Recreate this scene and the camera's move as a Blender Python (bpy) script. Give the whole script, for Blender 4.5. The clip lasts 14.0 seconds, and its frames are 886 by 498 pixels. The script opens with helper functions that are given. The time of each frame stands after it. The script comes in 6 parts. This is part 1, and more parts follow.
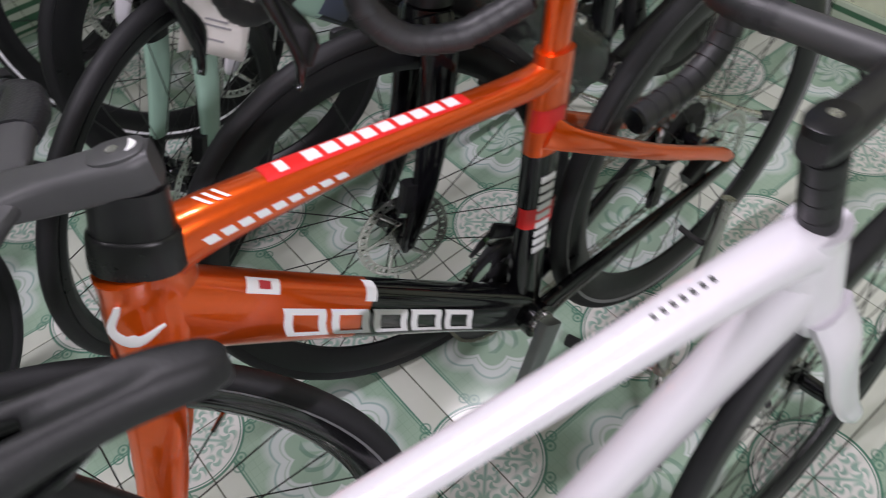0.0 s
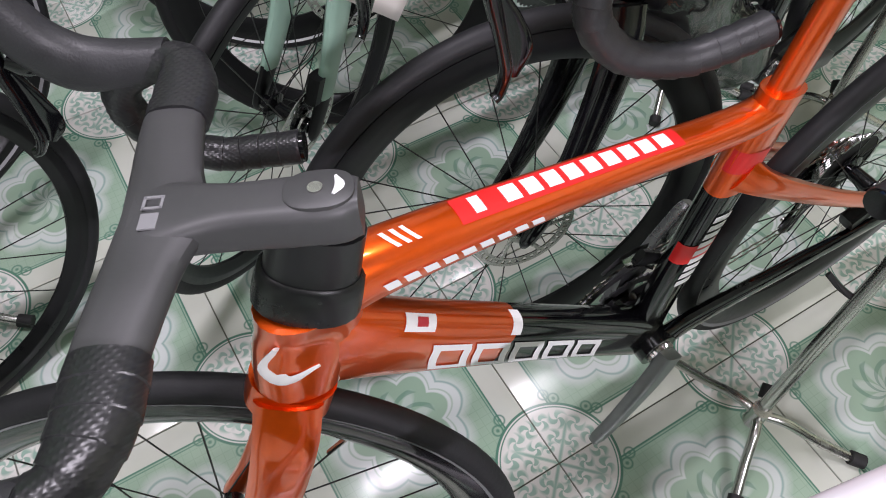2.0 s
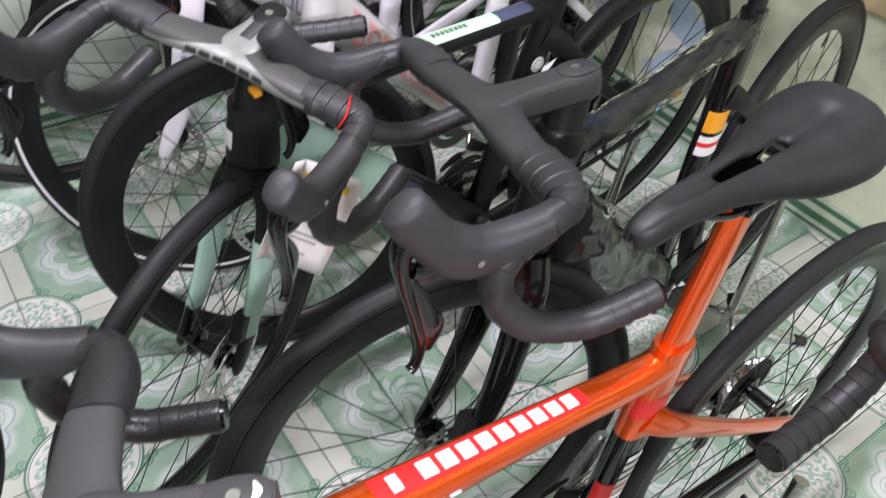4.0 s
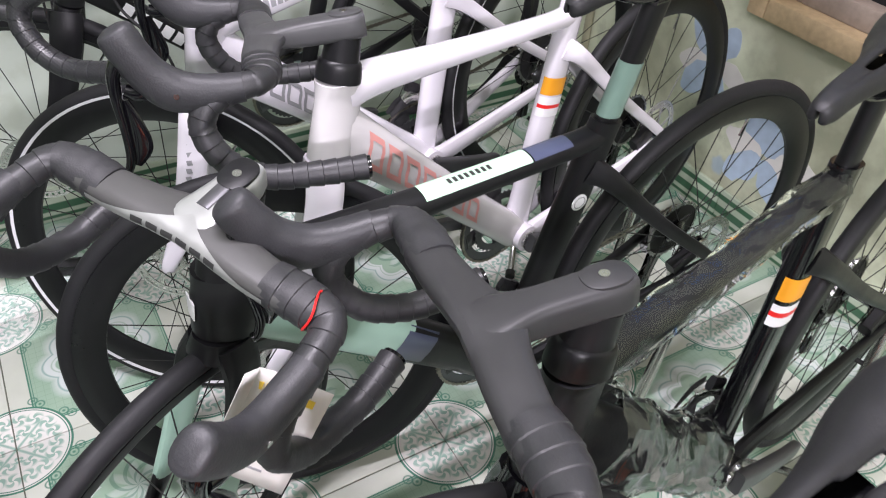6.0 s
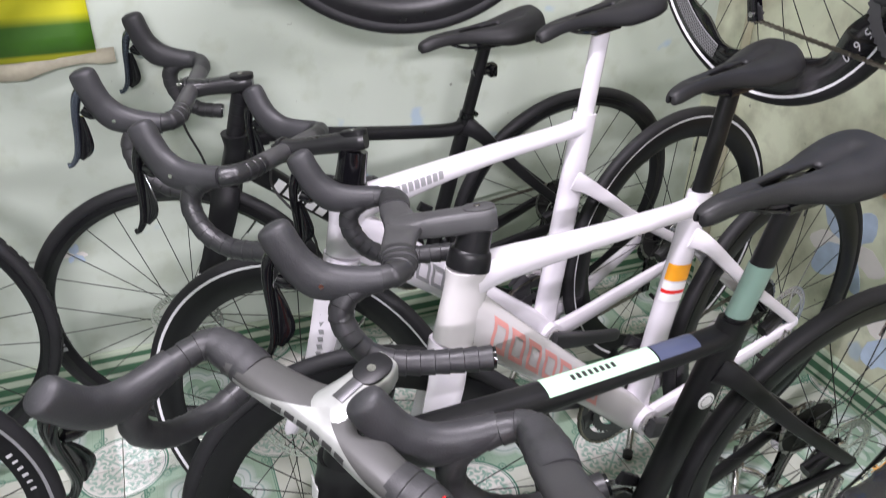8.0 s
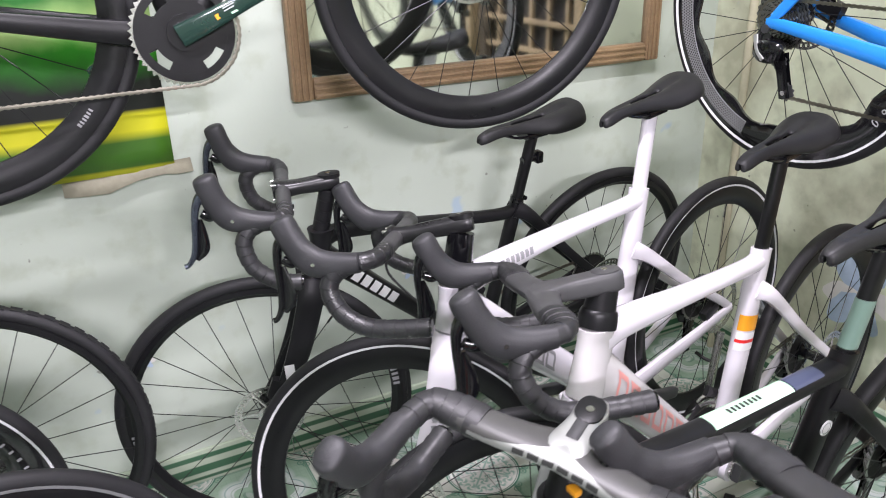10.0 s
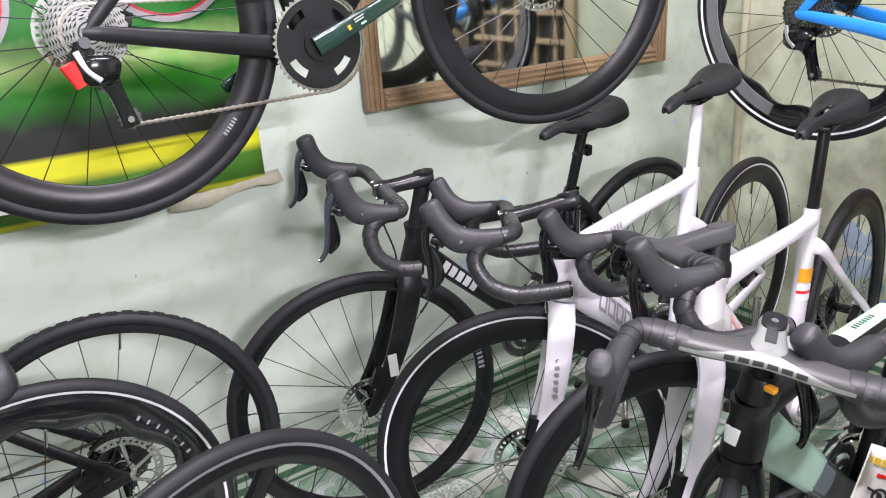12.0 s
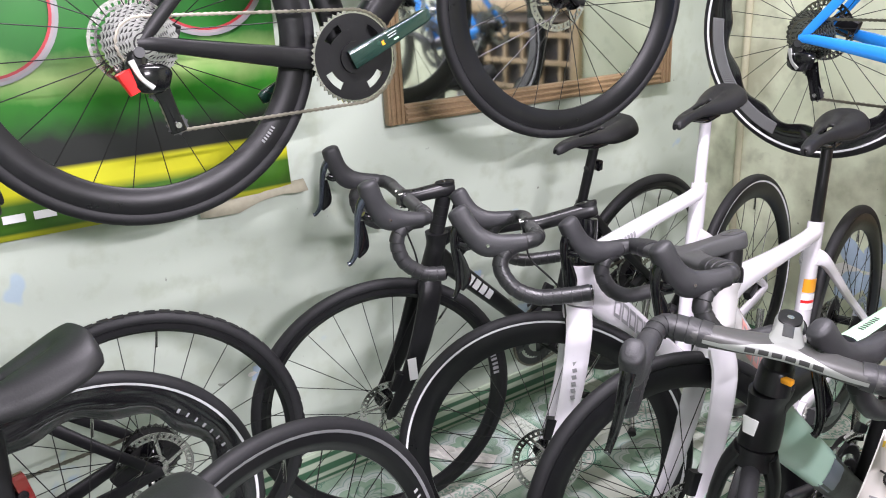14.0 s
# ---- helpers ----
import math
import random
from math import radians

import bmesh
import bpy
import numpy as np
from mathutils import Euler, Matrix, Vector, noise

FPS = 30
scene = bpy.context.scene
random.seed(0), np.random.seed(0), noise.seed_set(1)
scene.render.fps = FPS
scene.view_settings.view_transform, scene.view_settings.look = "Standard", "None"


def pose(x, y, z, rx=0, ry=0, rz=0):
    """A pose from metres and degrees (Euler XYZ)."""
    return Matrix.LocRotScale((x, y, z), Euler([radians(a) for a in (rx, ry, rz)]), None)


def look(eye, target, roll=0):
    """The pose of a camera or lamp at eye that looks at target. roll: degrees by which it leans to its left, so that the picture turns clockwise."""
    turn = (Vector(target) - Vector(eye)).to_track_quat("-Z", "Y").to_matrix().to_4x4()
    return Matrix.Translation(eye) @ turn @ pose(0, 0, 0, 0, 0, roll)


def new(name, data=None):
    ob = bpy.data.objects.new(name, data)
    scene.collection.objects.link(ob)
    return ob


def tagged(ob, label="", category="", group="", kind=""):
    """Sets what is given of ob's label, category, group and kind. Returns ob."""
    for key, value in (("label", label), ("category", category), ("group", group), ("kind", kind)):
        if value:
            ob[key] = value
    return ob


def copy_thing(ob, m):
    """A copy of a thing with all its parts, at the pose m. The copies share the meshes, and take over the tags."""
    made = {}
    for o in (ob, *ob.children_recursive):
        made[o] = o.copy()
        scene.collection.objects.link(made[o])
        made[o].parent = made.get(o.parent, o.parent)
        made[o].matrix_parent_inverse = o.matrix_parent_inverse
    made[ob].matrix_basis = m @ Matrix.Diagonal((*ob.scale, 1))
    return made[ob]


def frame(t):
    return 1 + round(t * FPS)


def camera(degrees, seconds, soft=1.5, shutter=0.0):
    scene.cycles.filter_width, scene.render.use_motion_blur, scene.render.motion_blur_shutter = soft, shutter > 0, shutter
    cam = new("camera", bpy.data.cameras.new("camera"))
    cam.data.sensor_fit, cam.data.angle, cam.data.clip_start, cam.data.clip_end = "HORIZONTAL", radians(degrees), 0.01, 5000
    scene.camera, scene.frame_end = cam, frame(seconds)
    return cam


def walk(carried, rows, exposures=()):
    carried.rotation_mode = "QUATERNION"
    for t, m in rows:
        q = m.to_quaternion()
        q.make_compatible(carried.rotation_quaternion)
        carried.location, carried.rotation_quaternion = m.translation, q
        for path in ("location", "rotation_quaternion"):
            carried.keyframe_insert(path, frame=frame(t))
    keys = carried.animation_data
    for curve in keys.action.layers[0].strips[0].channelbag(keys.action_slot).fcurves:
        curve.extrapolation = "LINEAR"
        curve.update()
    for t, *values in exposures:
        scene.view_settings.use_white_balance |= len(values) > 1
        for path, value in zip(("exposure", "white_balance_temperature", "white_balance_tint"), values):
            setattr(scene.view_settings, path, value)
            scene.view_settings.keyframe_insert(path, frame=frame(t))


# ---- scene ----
cam = camera(60.4, 14.0, soft=1.0, shutter=0.4)
PATH = [
    (0, (1.009, -0.028, 1.269), (1.746, 1.016, -0.269), -5.7),
    (0.5, (1.001, 0.126, 1.269), (1.653, 1.112, -0.344), -1.6),
    (1, (1.006, 0.186, 1.262), (1.609, 1.101, -0.411), -1.2),
    (1.5, (1.0, 0.202, 1.266), (1.59, 1.115, -0.413), 1.6),
    (2, (0.981, 0.196, 1.269), (1.565, 1.104, -0.414), 2.1),
    (2.5, (0.969, 0.194, 1.272), (1.551, 1.105, -0.412), 3.0),
    (3, (0.974, 0.198, 1.284), (1.568, 1.12, -0.389), 3.3),
    (3.5, (0.99, 0.212, 1.319), (1.721, 1.243, -0.231), 4.8),
    (4, (1.008, 0.224, 1.348), (1.934, 1.345, -0.026), 5.8),
    (4.2, (1.022, 0.234, 1.351), (1.983, 1.362, 0.007), 5.5),
    (6.3, (1.228, 0.412, 1.357), (2.025, 1.723, 0.074), 3.8),
    (6.5, (1.229, 0.414, 1.363), (2.018, 1.748, 0.099), 3.8),
    (7, (1.225, 0.421, 1.384), (1.963, 1.846, 0.19), 3.0),
    (7.5, (1.205, 0.422, 1.406), (1.87, 1.945, 0.293), 1.9),
    (8, (1.206, 0.423, 1.419), (1.847, 2.031, 0.419), 0.7),
    (8.5, (1.203, 0.433, 1.432), (1.867, 2.112, 0.572), 0.7),
    (8.7, (1.192, 0.441, 1.441), (1.858, 2.133, 0.608), 0.7),
    (10.8, (0.633, 0.445, 1.421), (1.612, 2.03, 0.69), -2.1),
    (11, (0.59, 0.486, 1.417), (1.589, 2.065, 0.704), -2.1),
    (11.5, (0.508, 0.527, 1.41), (1.511, 2.108, 0.707), -3.1),
    (12, (0.444, 0.485, 1.406), (1.464, 2.058, 0.706), -3.8),
    (12.5, (0.375, 0.44, 1.41), (1.407, 2.006, 0.715), -3.9),
    (13, (0.348, 0.434, 1.407), (1.394, 1.995, 0.723), -3.7),
    (13.5, (0.35, 0.452, 1.404), (1.414, 2.01, 0.741), -3.1),
    (14, (0.337, 0.459, 1.4), (1.39, 2.032, 0.755), -2.9),
]
walk(cam, [(t, look(eye, target, roll)) for t, eye, target, roll in PATH],
     exposures=[(0, -0.72), (0.5, -0.45), (2.5, -0.38), (4.2, 0.06), (6.5, 0.32), (8.5, 0.28), (11.0, 0.46), (14.0, 0.50)])

# ---------------------------------------------------------------- light
world = bpy.data.worlds.new("world")
scene.world = world
world.use_nodes = True
world.node_tree.nodes["Background"].inputs[0].default_value = (0.75, 0.85, 1.0, 1)
world.node_tree.nodes["Background"].inputs[1].default_value = 0.25


def area(m, watts):
    d = bpy.data.lights.new("tube_light", "AREA")
    d.shape, d.size, d.size_y, d.energy, d.color = "RECTANGLE", 1.2, 0.07, watts, (1.0, 0.92, 1.05)
    new("tube_light", d).matrix_world = m


# two batten lamps on the ceiling, one high on the south wall
area(pose(1.2, 0.95, 2.90), 70)
area(pose(-0.5, 0.3, 2.90), 10)
area(pose(0.7, -2.30, 2.50, 68), 112)

# ---------------------------------------------------------------- materials


def mat(name, col, rough=0.5, metal=0.0, coat=0.0, noise_scale=0.0, bump=0.0, vary=0.12, rough_vary=0.1, spec=0.5):
    m = bpy.data.materials.new(name)
    m.use_nodes = True
    nt = m.node_tree
    b = nt.nodes["Principled BSDF"]
    b.inputs["Base Color"].default_value = (*col, 1)
    b.inputs["Roughness"].default_value = rough
    b.inputs["Metallic"].default_value = metal
    b.inputs["Coat Weight"].default_value = coat
    b.inputs["Coat Roughness"].default_value = 0.06
    b.inputs["Specular IOR Level"].default_value = spec
    if noise_scale:
        tc = nt.nodes.new("ShaderNodeTexCoord")
        n1 = nt.nodes.new("ShaderNodeTexNoise")
        n1.inputs["Scale"].default_value = noise_scale
        n1.inputs["Detail"].default_value = 6
        nt.links.new(tc.outputs["Object"], n1.inputs["Vector"])
        n2 = nt.nodes.new("ShaderNodeTexNoise")
        n2.inputs["Scale"].default_value = noise_scale * 0.06
        n2.inputs["Detail"].default_value = 3
        nt.links.new(tc.outputs["Object"], n2.inputs["Vector"])
        mix = nt.nodes.new("ShaderNodeMath")
        mix.operation = "MULTIPLY_ADD"
        nt.links.new(n1.outputs["Fac"], mix.inputs[0])
        mix.inputs[1].default_value = 0.4
        nt.links.new(n2.outputs["Fac"], mix.inputs[2])
        r = nt.nodes.new("ShaderNodeMapRange")
        r.inputs["From Min"].default_value, r.inputs["From Max"].default_value = 0.4, 1.0
        r.inputs["To Min"].default_value, r.inputs["To Max"].default_value = 1 - vary, 1 + vary
        nt.links.new(mix.outputs[0], r.inputs["Value"])
        hs = nt.nodes.new("ShaderNodeHueSaturation")
        hs.inputs["Color"].default_value = (*col, 1)
        nt.links.new(r.outputs[0], hs.inputs["Value"])
        nt.links.new(hs.outputs[0], b.inputs["Base Color"])
        rr = nt.nodes.new("ShaderNodeMapRange")
        rr.inputs["From Min"].default_value, rr.inputs["From Max"].default_value = 0.4, 1.0
        rr.inputs["To Min"].default_value, rr.inputs["To Max"].default_value = max(0.02, rough - rough_vary), min(1, rough + rough_vary)
        nt.links.new(mix.outputs[0], rr.inputs["Value"])
        nt.links.new(rr.outputs[0], b.inputs["Roughness"])
        if bump:
            bp = nt.nodes.new("ShaderNodeBump")
            bp.inputs["Strength"].default_value = bump
            bp.inputs["Distance"].default_value = 0.002
            nt.links.new(n1.outputs["Fac"], bp.inputs["Height"])
            nt.links.new(bp.outputs[0], b.inputs["Normal"])
    return m


M = {}
M["black"] = mat("matte_black_paint", (0.008, 0.008, 0.009), 0.38, noise_scale=220, bump=0.03, spec=0.3)
M["gloss"] = mat("gloss_carbon_black", (0.004, 0.004, 0.005), 0.14, coat=0.5, noise_scale=60, spec=0.3)
M["stem"] = mat("satin_black_alloy", (0.055, 0.055, 0.057), 0.45, noise_scale=300, bump=0.03)
M["tape"] = mat("bar_tape", (0.024, 0.024, 0.026), 0.45, noise_scale=500, bump=0.16, vary=0.25)
M["hood"] = mat("hood_rubber", (0.028, 0.028, 0.031), 0.5, noise_scale=420, bump=0.22, vary=0.25)
M["tyre"] = mat("tyre_rubber", (0.012, 0.012, 0.0135), 0.6, noise_scale=160, bump=0.2, vary=0.3, spec=0.35)
M["rim"] = mat("rim_carbon", (0.006, 0.006, 0.007), 0.34, noise_scale=90, vary=0.3, spec=0.35)
M["rimgloss"] = mat("rim_gloss_carbon", (0.008, 0.008, 0.009), 0.16, coat=0.6, noise_scale=90, vary=0.3)
M["stripe"] = mat("reflective_stripe", (0.75, 0.75, 0.77), 0.4)
M["grey"] = mat("grey_stripe", (0.22, 0.22, 0.23), 0.5)
M["spoke"] = mat("black_spoke", (0.012, 0.012, 0.012), 0.35, metal=0.3)
M["steel"] = mat("polished_steel", (0.58, 0.57, 0.55), 0.22, metal=1.0, noise_scale=90, rough_vary=0.12)
M["chain"] = mat("chain_steel", (0.27, 0.25, 0.21), 0.34, metal=1.0, noise_scale=200)
M["cogs"] = mat("cassette_steel", (0.30, 0.30, 0.29), 0.26, metal=1.0, noise_scale=200)
M["alu"] = mat("dark_alloy", (0.10, 0.10, 0.105), 0.35, metal=0.7, noise_scale=150)
M["orange"] = mat("metallic_orange_paint", (0.92, 0.110, 0.003), 0.30, metal=0.80, coat=1.0, noise_scale=2600, vary=0.03, rough_vary=0.02)
M["white"] = mat("gloss_white_paint", (0.76, 0.73, 0.78), 0.22, coat=0.7, noise_scale=30, vary=0.02, rough_vary=0.03)
M["cream"] = mat("pale_grey_paint", (0.62, 0.60, 0.60), 0.25, coat=0.6, noise_scale=30, vary=0.03, rough_vary=0.03)
M["mint"] = mat("mint_paint", (0.34, 0.52, 0.42), 0.32, coat=0.3, noise_scale=30, vary=0.04)
M["brightmint"] = mat("bright_mint_paint", (0.50, 0.80, 0.55), 0.32, coat=0.3, noise_scale=30, vary=0.04)
M["dullmint"] = mat("faded_mint_paint", (0.20, 0.31, 0.26), 0.35, coat=0.2, noise_scale=30, vary=0.1)
M["navy"] = mat("dark_blue_paint", (0.06, 0.07, 0.12), 0.32, coat=0.3, noise_scale=30)
M["blue"] = mat("sky_blue_paint", (0.02, 0.25, 0.75), 0.3, coat=0.5, noise_scale=30, vary=0.04)
M["silver"] = mat("silver_paint", (0.37, 0.38, 0.365), 0.36, metal=0.55, noise_scale=80)
M["lever"] = mat("blue_grey_lever", (0.10, 0.115, 0.15), 0.22, metal=0.8, noise_scale=60)
M["wing"] = mat("dark_grey_wing", (0.055, 0.055, 0.053), 0.42, noise_scale=200)
M["pinkgrey"] = mat("printed_rim", (0.34, 0.27, 0.29), 0.4, noise_scale=40, vary=0.4)
M["darkred"] = mat("printed_red", (0.42, 0.03, 0.04), 0.4, noise_scale=40, vary=0.4)
M["darkstem"] = mat("matte_dark_alloy", (0.030, 0.030, 0.031), 0.45, noise_scale=300, bump=0.03, spec=0.4)
M["satin"] = mat("satin_black_stem", (0.012, 0.012, 0.013), 0.30, noise_scale=200, vary=0.3, spec=0.45)
M["crankgrey"] = mat("grey_crank_alloy", (0.27, 0.28, 0.28), 0.30, metal=0.75, noise_scale=90, vary=0.2)
M["tagyellow"] = mat("tag_print", (0.80, 0.56, 0.06), 0.5)
M["red"] = mat("red_decal", (0.75, 0.02, 0.02), 0.35)
M["pink"] = mat("pink_decal", (0.72, 0.33, 0.30), 0.35)
M["wdecal"] = mat("white_decal", (0.82, 0.82, 0.82), 0.35)
M["gdecal"] = mat("grey_decal", (0.28, 0.28, 0.29), 0.35)
M["paledecal"] = mat("pale_grey_decal", (0.42, 0.42, 0.43), 0.35)
M["reflect"] = mat("dark_red_lens", (0.13, 0.012, 0.012), 0.15, coat=0.6)
M["bdecal"] = mat("dark_decal", (0.03, 0.03, 0.03), 0.35)
M["yellow"] = mat("orange_yellow_decal", (0.85, 0.36, 0.02), 0.4)
M["greencrank"] = mat("bottle_green_crank", (0.010, 0.034, 0.026), 0.20, coat=0.6, noise_scale=60, vary=0.35)
M["saddle"] = mat("saddle_cover", (0.013, 0.013, 0.014), 0.5, noise_scale=380, bump=0.12, vary=0.2, spec=0.38)
M["rubber"] = mat("black_rubber", (0.015, 0.015, 0.015), 0.7, noise_scale=100)
M["card"] = mat("paper_tag", (0.72, 0.70, 0.66), 0.7, noise_scale=60, vary=0.06)
M["wood"] = mat("carved_wood", (0.26, 0.175, 0.095), 0.5, noise_scale=120, bump=0.5, vary=0.4)
M["oldwood"] = mat("old_window_wood", (0.48, 0.36, 0.21), 0.6, noise_scale=70, bump=0.4, vary=0.4)
M["greywood"] = mat("weathered_grey_wood", (0.27, 0.22, 0.18), 0.75, noise_scale=60, bump=0.5, vary=0.45)
M["tornpaper"] = mat("torn_khaki_paper", (0.34, 0.32, 0.24), 0.8, noise_scale=60, bump=0.3, vary=0.3)
M["dark"] = mat("dark_opening", (0.02, 0.02, 0.02), 0.8)
M["ceil"] = mat("ceiling_paint", (0.50, 0.51, 0.48), 0.8, noise_scale=8, vary=0.05)


def weave_mat():
    """Glossy bar tape with a fine diagonal weave."""
    m = mat("woven_bar_tape", (0.018, 0.018, 0.020), 0.34, spec=0.6)
    nt = m.node_tree
    tc = nt.nodes.new("ShaderNodeTexCoord")
    hs = []
    for way in ((1, 1, 1), (1, -1, -1)):
        mp = nt.nodes.new("ShaderNodeMapping")
        mp.inputs["Scale"].default_value = way
        w = nt.nodes.new("ShaderNodeTexWave")
        w.bands_direction = "DIAGONAL"
        w.inputs["Scale"].default_value = 95
        w.inputs["Distortion"].default_value = 0.6
        nt.links.new(tc.outputs["Object"], mp.inputs["Vector"])
        nt.links.new(mp.outputs[0], w.inputs["Vector"])
        hs.append(w.outputs["Fac"])
    mul = nt.nodes.new("ShaderNodeMath")
    mul.operation = "MULTIPLY"
    nt.links.new(hs[0], mul.inputs[0])
    nt.links.new(hs[1], mul.inputs[1])
    bp = nt.nodes.new("ShaderNodeBump")
    bp.inputs["Strength"].default_value, bp.inputs["Distance"].default_value = 0.22, 0.0010
    nt.links.new(mul.outputs[0], bp.inputs["Height"])
    b = nt.nodes["Principled BSDF"]
    nt.links.new(bp.outputs[0], b.inputs["Normal"])
    return m


M["weave"] = weave_mat()


M["mirror"] = mat("mirror_glass", (0.70, 0.73, 0.71), 0.05, metal=1.0)


def glowing(name, col, strength):
    m = bpy.data.materials.new(name)
    m.use_nodes = True
    b = m.node_tree.nodes["Principled BSDF"]
    b.inputs["Base Color"].default_value = (*col, 1)
    b.inputs["Emission Color"].default_value = (*col, 1)
    b.inputs["Emission Strength"].default_value = strength
    return m


M["tube"] = glowing("lit_tube", (1, 1, 0.97), 9)


class Nodes:
    """Small helper for arithmetic in a node tree."""

    def __init__(self, m):
        self.nt = m.node_tree
        self.bsdf = self.nt.nodes["Principled BSDF"]

    def node(self, kind):
        return self.nt.nodes.new(kind)

    def link(self, a, b):
        self.nt.links.new(a, b)

    def math(self, op, a, b=0.0, c=0.0):
        n = self.node("ShaderNodeMath")
        n.operation = op
        for s, v in zip(n.inputs, (a, b, c)):
            if isinstance(v, (int, float)):
                s.default_value = v
            else:
                self.link(v, s)
        return n.outputs[0]

    def less(self, a, b, soft=0.004):
        """1 where a < b, with a soft edge."""
        n = self.node("ShaderNodeMapRange")
        n.inputs["From Min"].default_value, n.inputs["From Max"].default_value = b - soft, b + soft
        n.inputs["To Min"].default_value, n.inputs["To Max"].default_value = 1, 0
        self.link(a, n.inputs["Value"])
        return n.outputs[0]

    def mix(self, fac, a, b):
        n = self.node("ShaderNodeMix")
        n.data_type = "RGBA"
        for s, v in ((n.inputs["Factor"], fac), (n.inputs[6], a), (n.inputs[7], b)):
            if isinstance(v, tuple):
                s.default_value = (*v, 1)
            elif isinstance(v, float):
                s.default_value = v
            else:
                self.link(v, s)
        return n.outputs[2]

    def noise(self, scale, detail=4.0, coord="Object"):
        tc = self.node("ShaderNodeTexCoord")
        n = self.node("ShaderNodeTexNoise")
        n.inputs["Scale"].default_value, n.inputs["Detail"].default_value = scale, detail
        self.link(tc.outputs[coord], n.inputs["Vector"])
        return n.outputs["Fac"]


TILE = 0.39


def tile_mat():
    """Glazed green and white floor tile: corner rosettes, pale edge bands, a scalloped flower in the middle."""
    m = mat("patterned_floor_tile", (0.5, 0.6, 0.5), 0.12)
    k = Nodes(m)
    tc = k.node("ShaderNodeTexCoord")
    sep = k.node("ShaderNodeSeparateXYZ")
    k.link(tc.outputs["Object"], sep.inputs[0])
    x = k.math("DIVIDE", sep.outputs[0], TILE)
    y = k.math("DIVIDE", sep.outputs[1], TILE)
    ax, ay = k.math("ABSOLUTE", x), k.math("ABSOLUTE", y)
    cx, cy = k.math("SUBTRACT", 0.5, ax), k.math("SUBTRACT", 0.5, ay)
    dc = k.math("SQRT", k.math("ADD", k.math("MULTIPLY", cx, cx), k.math("MULTIPLY", cy, cy)))
    ang = k.math("ARCTAN2", cy, cx)
    edge = k.math("MAXIMUM", ax, ay)
    r = k.math("SQRT", k.math("ADD", k.math("MULTIPLY", x, x), k.math("MULTIPLY", y, y)))
    th = k.math("ARCTAN2", y, x)
    scal = k.math("MULTIPLY", k.math("ABSOLUTE", k.math("COSINE", k.math("MULTIPLY", th, 4))), 0.05)
    rs = k.math("SUBTRACT", r, scal)
    cloud = k.noise(7, 5)
    green = k.mix(k.math("MULTIPLY", cloud, 1.0), (0.22, 0.35, 0.25), (0.40, 0.52, 0.41))
    pale = k.mix(k.noise(9, 4), (0.50, 0.54, 0.45), (0.66, 0.67, 0.61))
    white = (0.60, 0.65, 0.63)
    line = (0.07, 0.20, 0.14)
    # fine net on the field
    gx = k.math("ABSOLUTE", k.math("SINE", k.math("MULTIPLY", x, 80.0)))
    gy = k.math("ABSOLUTE", k.math("SINE", k.math("MULTIPLY", y, 80.0)))
    net = k.less(k.math("MINIMUM", gx, gy), 0.12, 0.08)
    col = k.mix(k.math("MULTIPLY", net, 0.22), green, (0.12, 0.24, 0.15))
    # scalloped flower
    col = k.mix(k.less(rs, 0.275, 0.03), col, white)
    ring = k.less(k.math("ABSOLUTE", k.math("SUBTRACT", rs, 0.25)), 0.006)
    col = k.mix(ring, col, (0.30, 0.42, 0.38))
    col = k.mix(k.less(rs, 0.205), col, green)
    ring = k.less(k.math("ABSOLUTE", k.math("SUBTRACT", rs, 0.19)), 0.009)
    col = k.mix(ring, col, white)
    petal = k.math("ABSOLUTE", k.math("COSINE", k.math("MULTIPLY", th, 4)))
    col = k.mix(k.math("MULTIPLY", k.less(k.math("SUBTRACT", r, k.math("MULTIPLY", petal, 0.12)), 0.03, 0.02), 0.5), col, white)
    swirl = k.math("SINE", k.math("ADD", k.math("MULTIPLY", th, 8), k.math("MULTIPLY", r, 70)))
    sw = k.math("MULTIPLY", k.less(swirl, -0.55, 0.15), k.less(r, 0.16))
    col = k.mix(k.math("MULTIPLY", sw, 0.5), col, line)
    # pale bands along the edges, with fine lines
    band = k.math("SUBTRACT", 1.0, k.less(edge, 0.385))
    col = k.mix(band, col, pale)
    for e, w in ((0.385, 0.004), (0.372, 0.002)):
        col = k.mix(k.less(k.math("ABSOLUTE", k.math("SUBTRACT", edge, e)), w, 0.002), col, line)
    # corner rosettes
    col = k.mix(k.less(dc, 0.27), col, k.mix(cloud, (0.66, 0.66, 0.62), (0.78, 0.76, 0.72)))
    u = k.math("ABSOLUTE", k.math("SUBTRACT", ang, 0.7854))
    wob = k.math("MULTIPLY", k.math("SUBTRACT", k.noise(30, 3), 0.5), 0.03)
    px, py = k.math("ADD", k.math("MULTIPLY", dc, k.math("COSINE", u)), wob), k.math("MULTIPLY", dc, k.math("SINE", u))
    leaf = k.math("MULTIPLY", k.less(py, 0.007, 0.004), k.less(px, 0.20, 0.02))
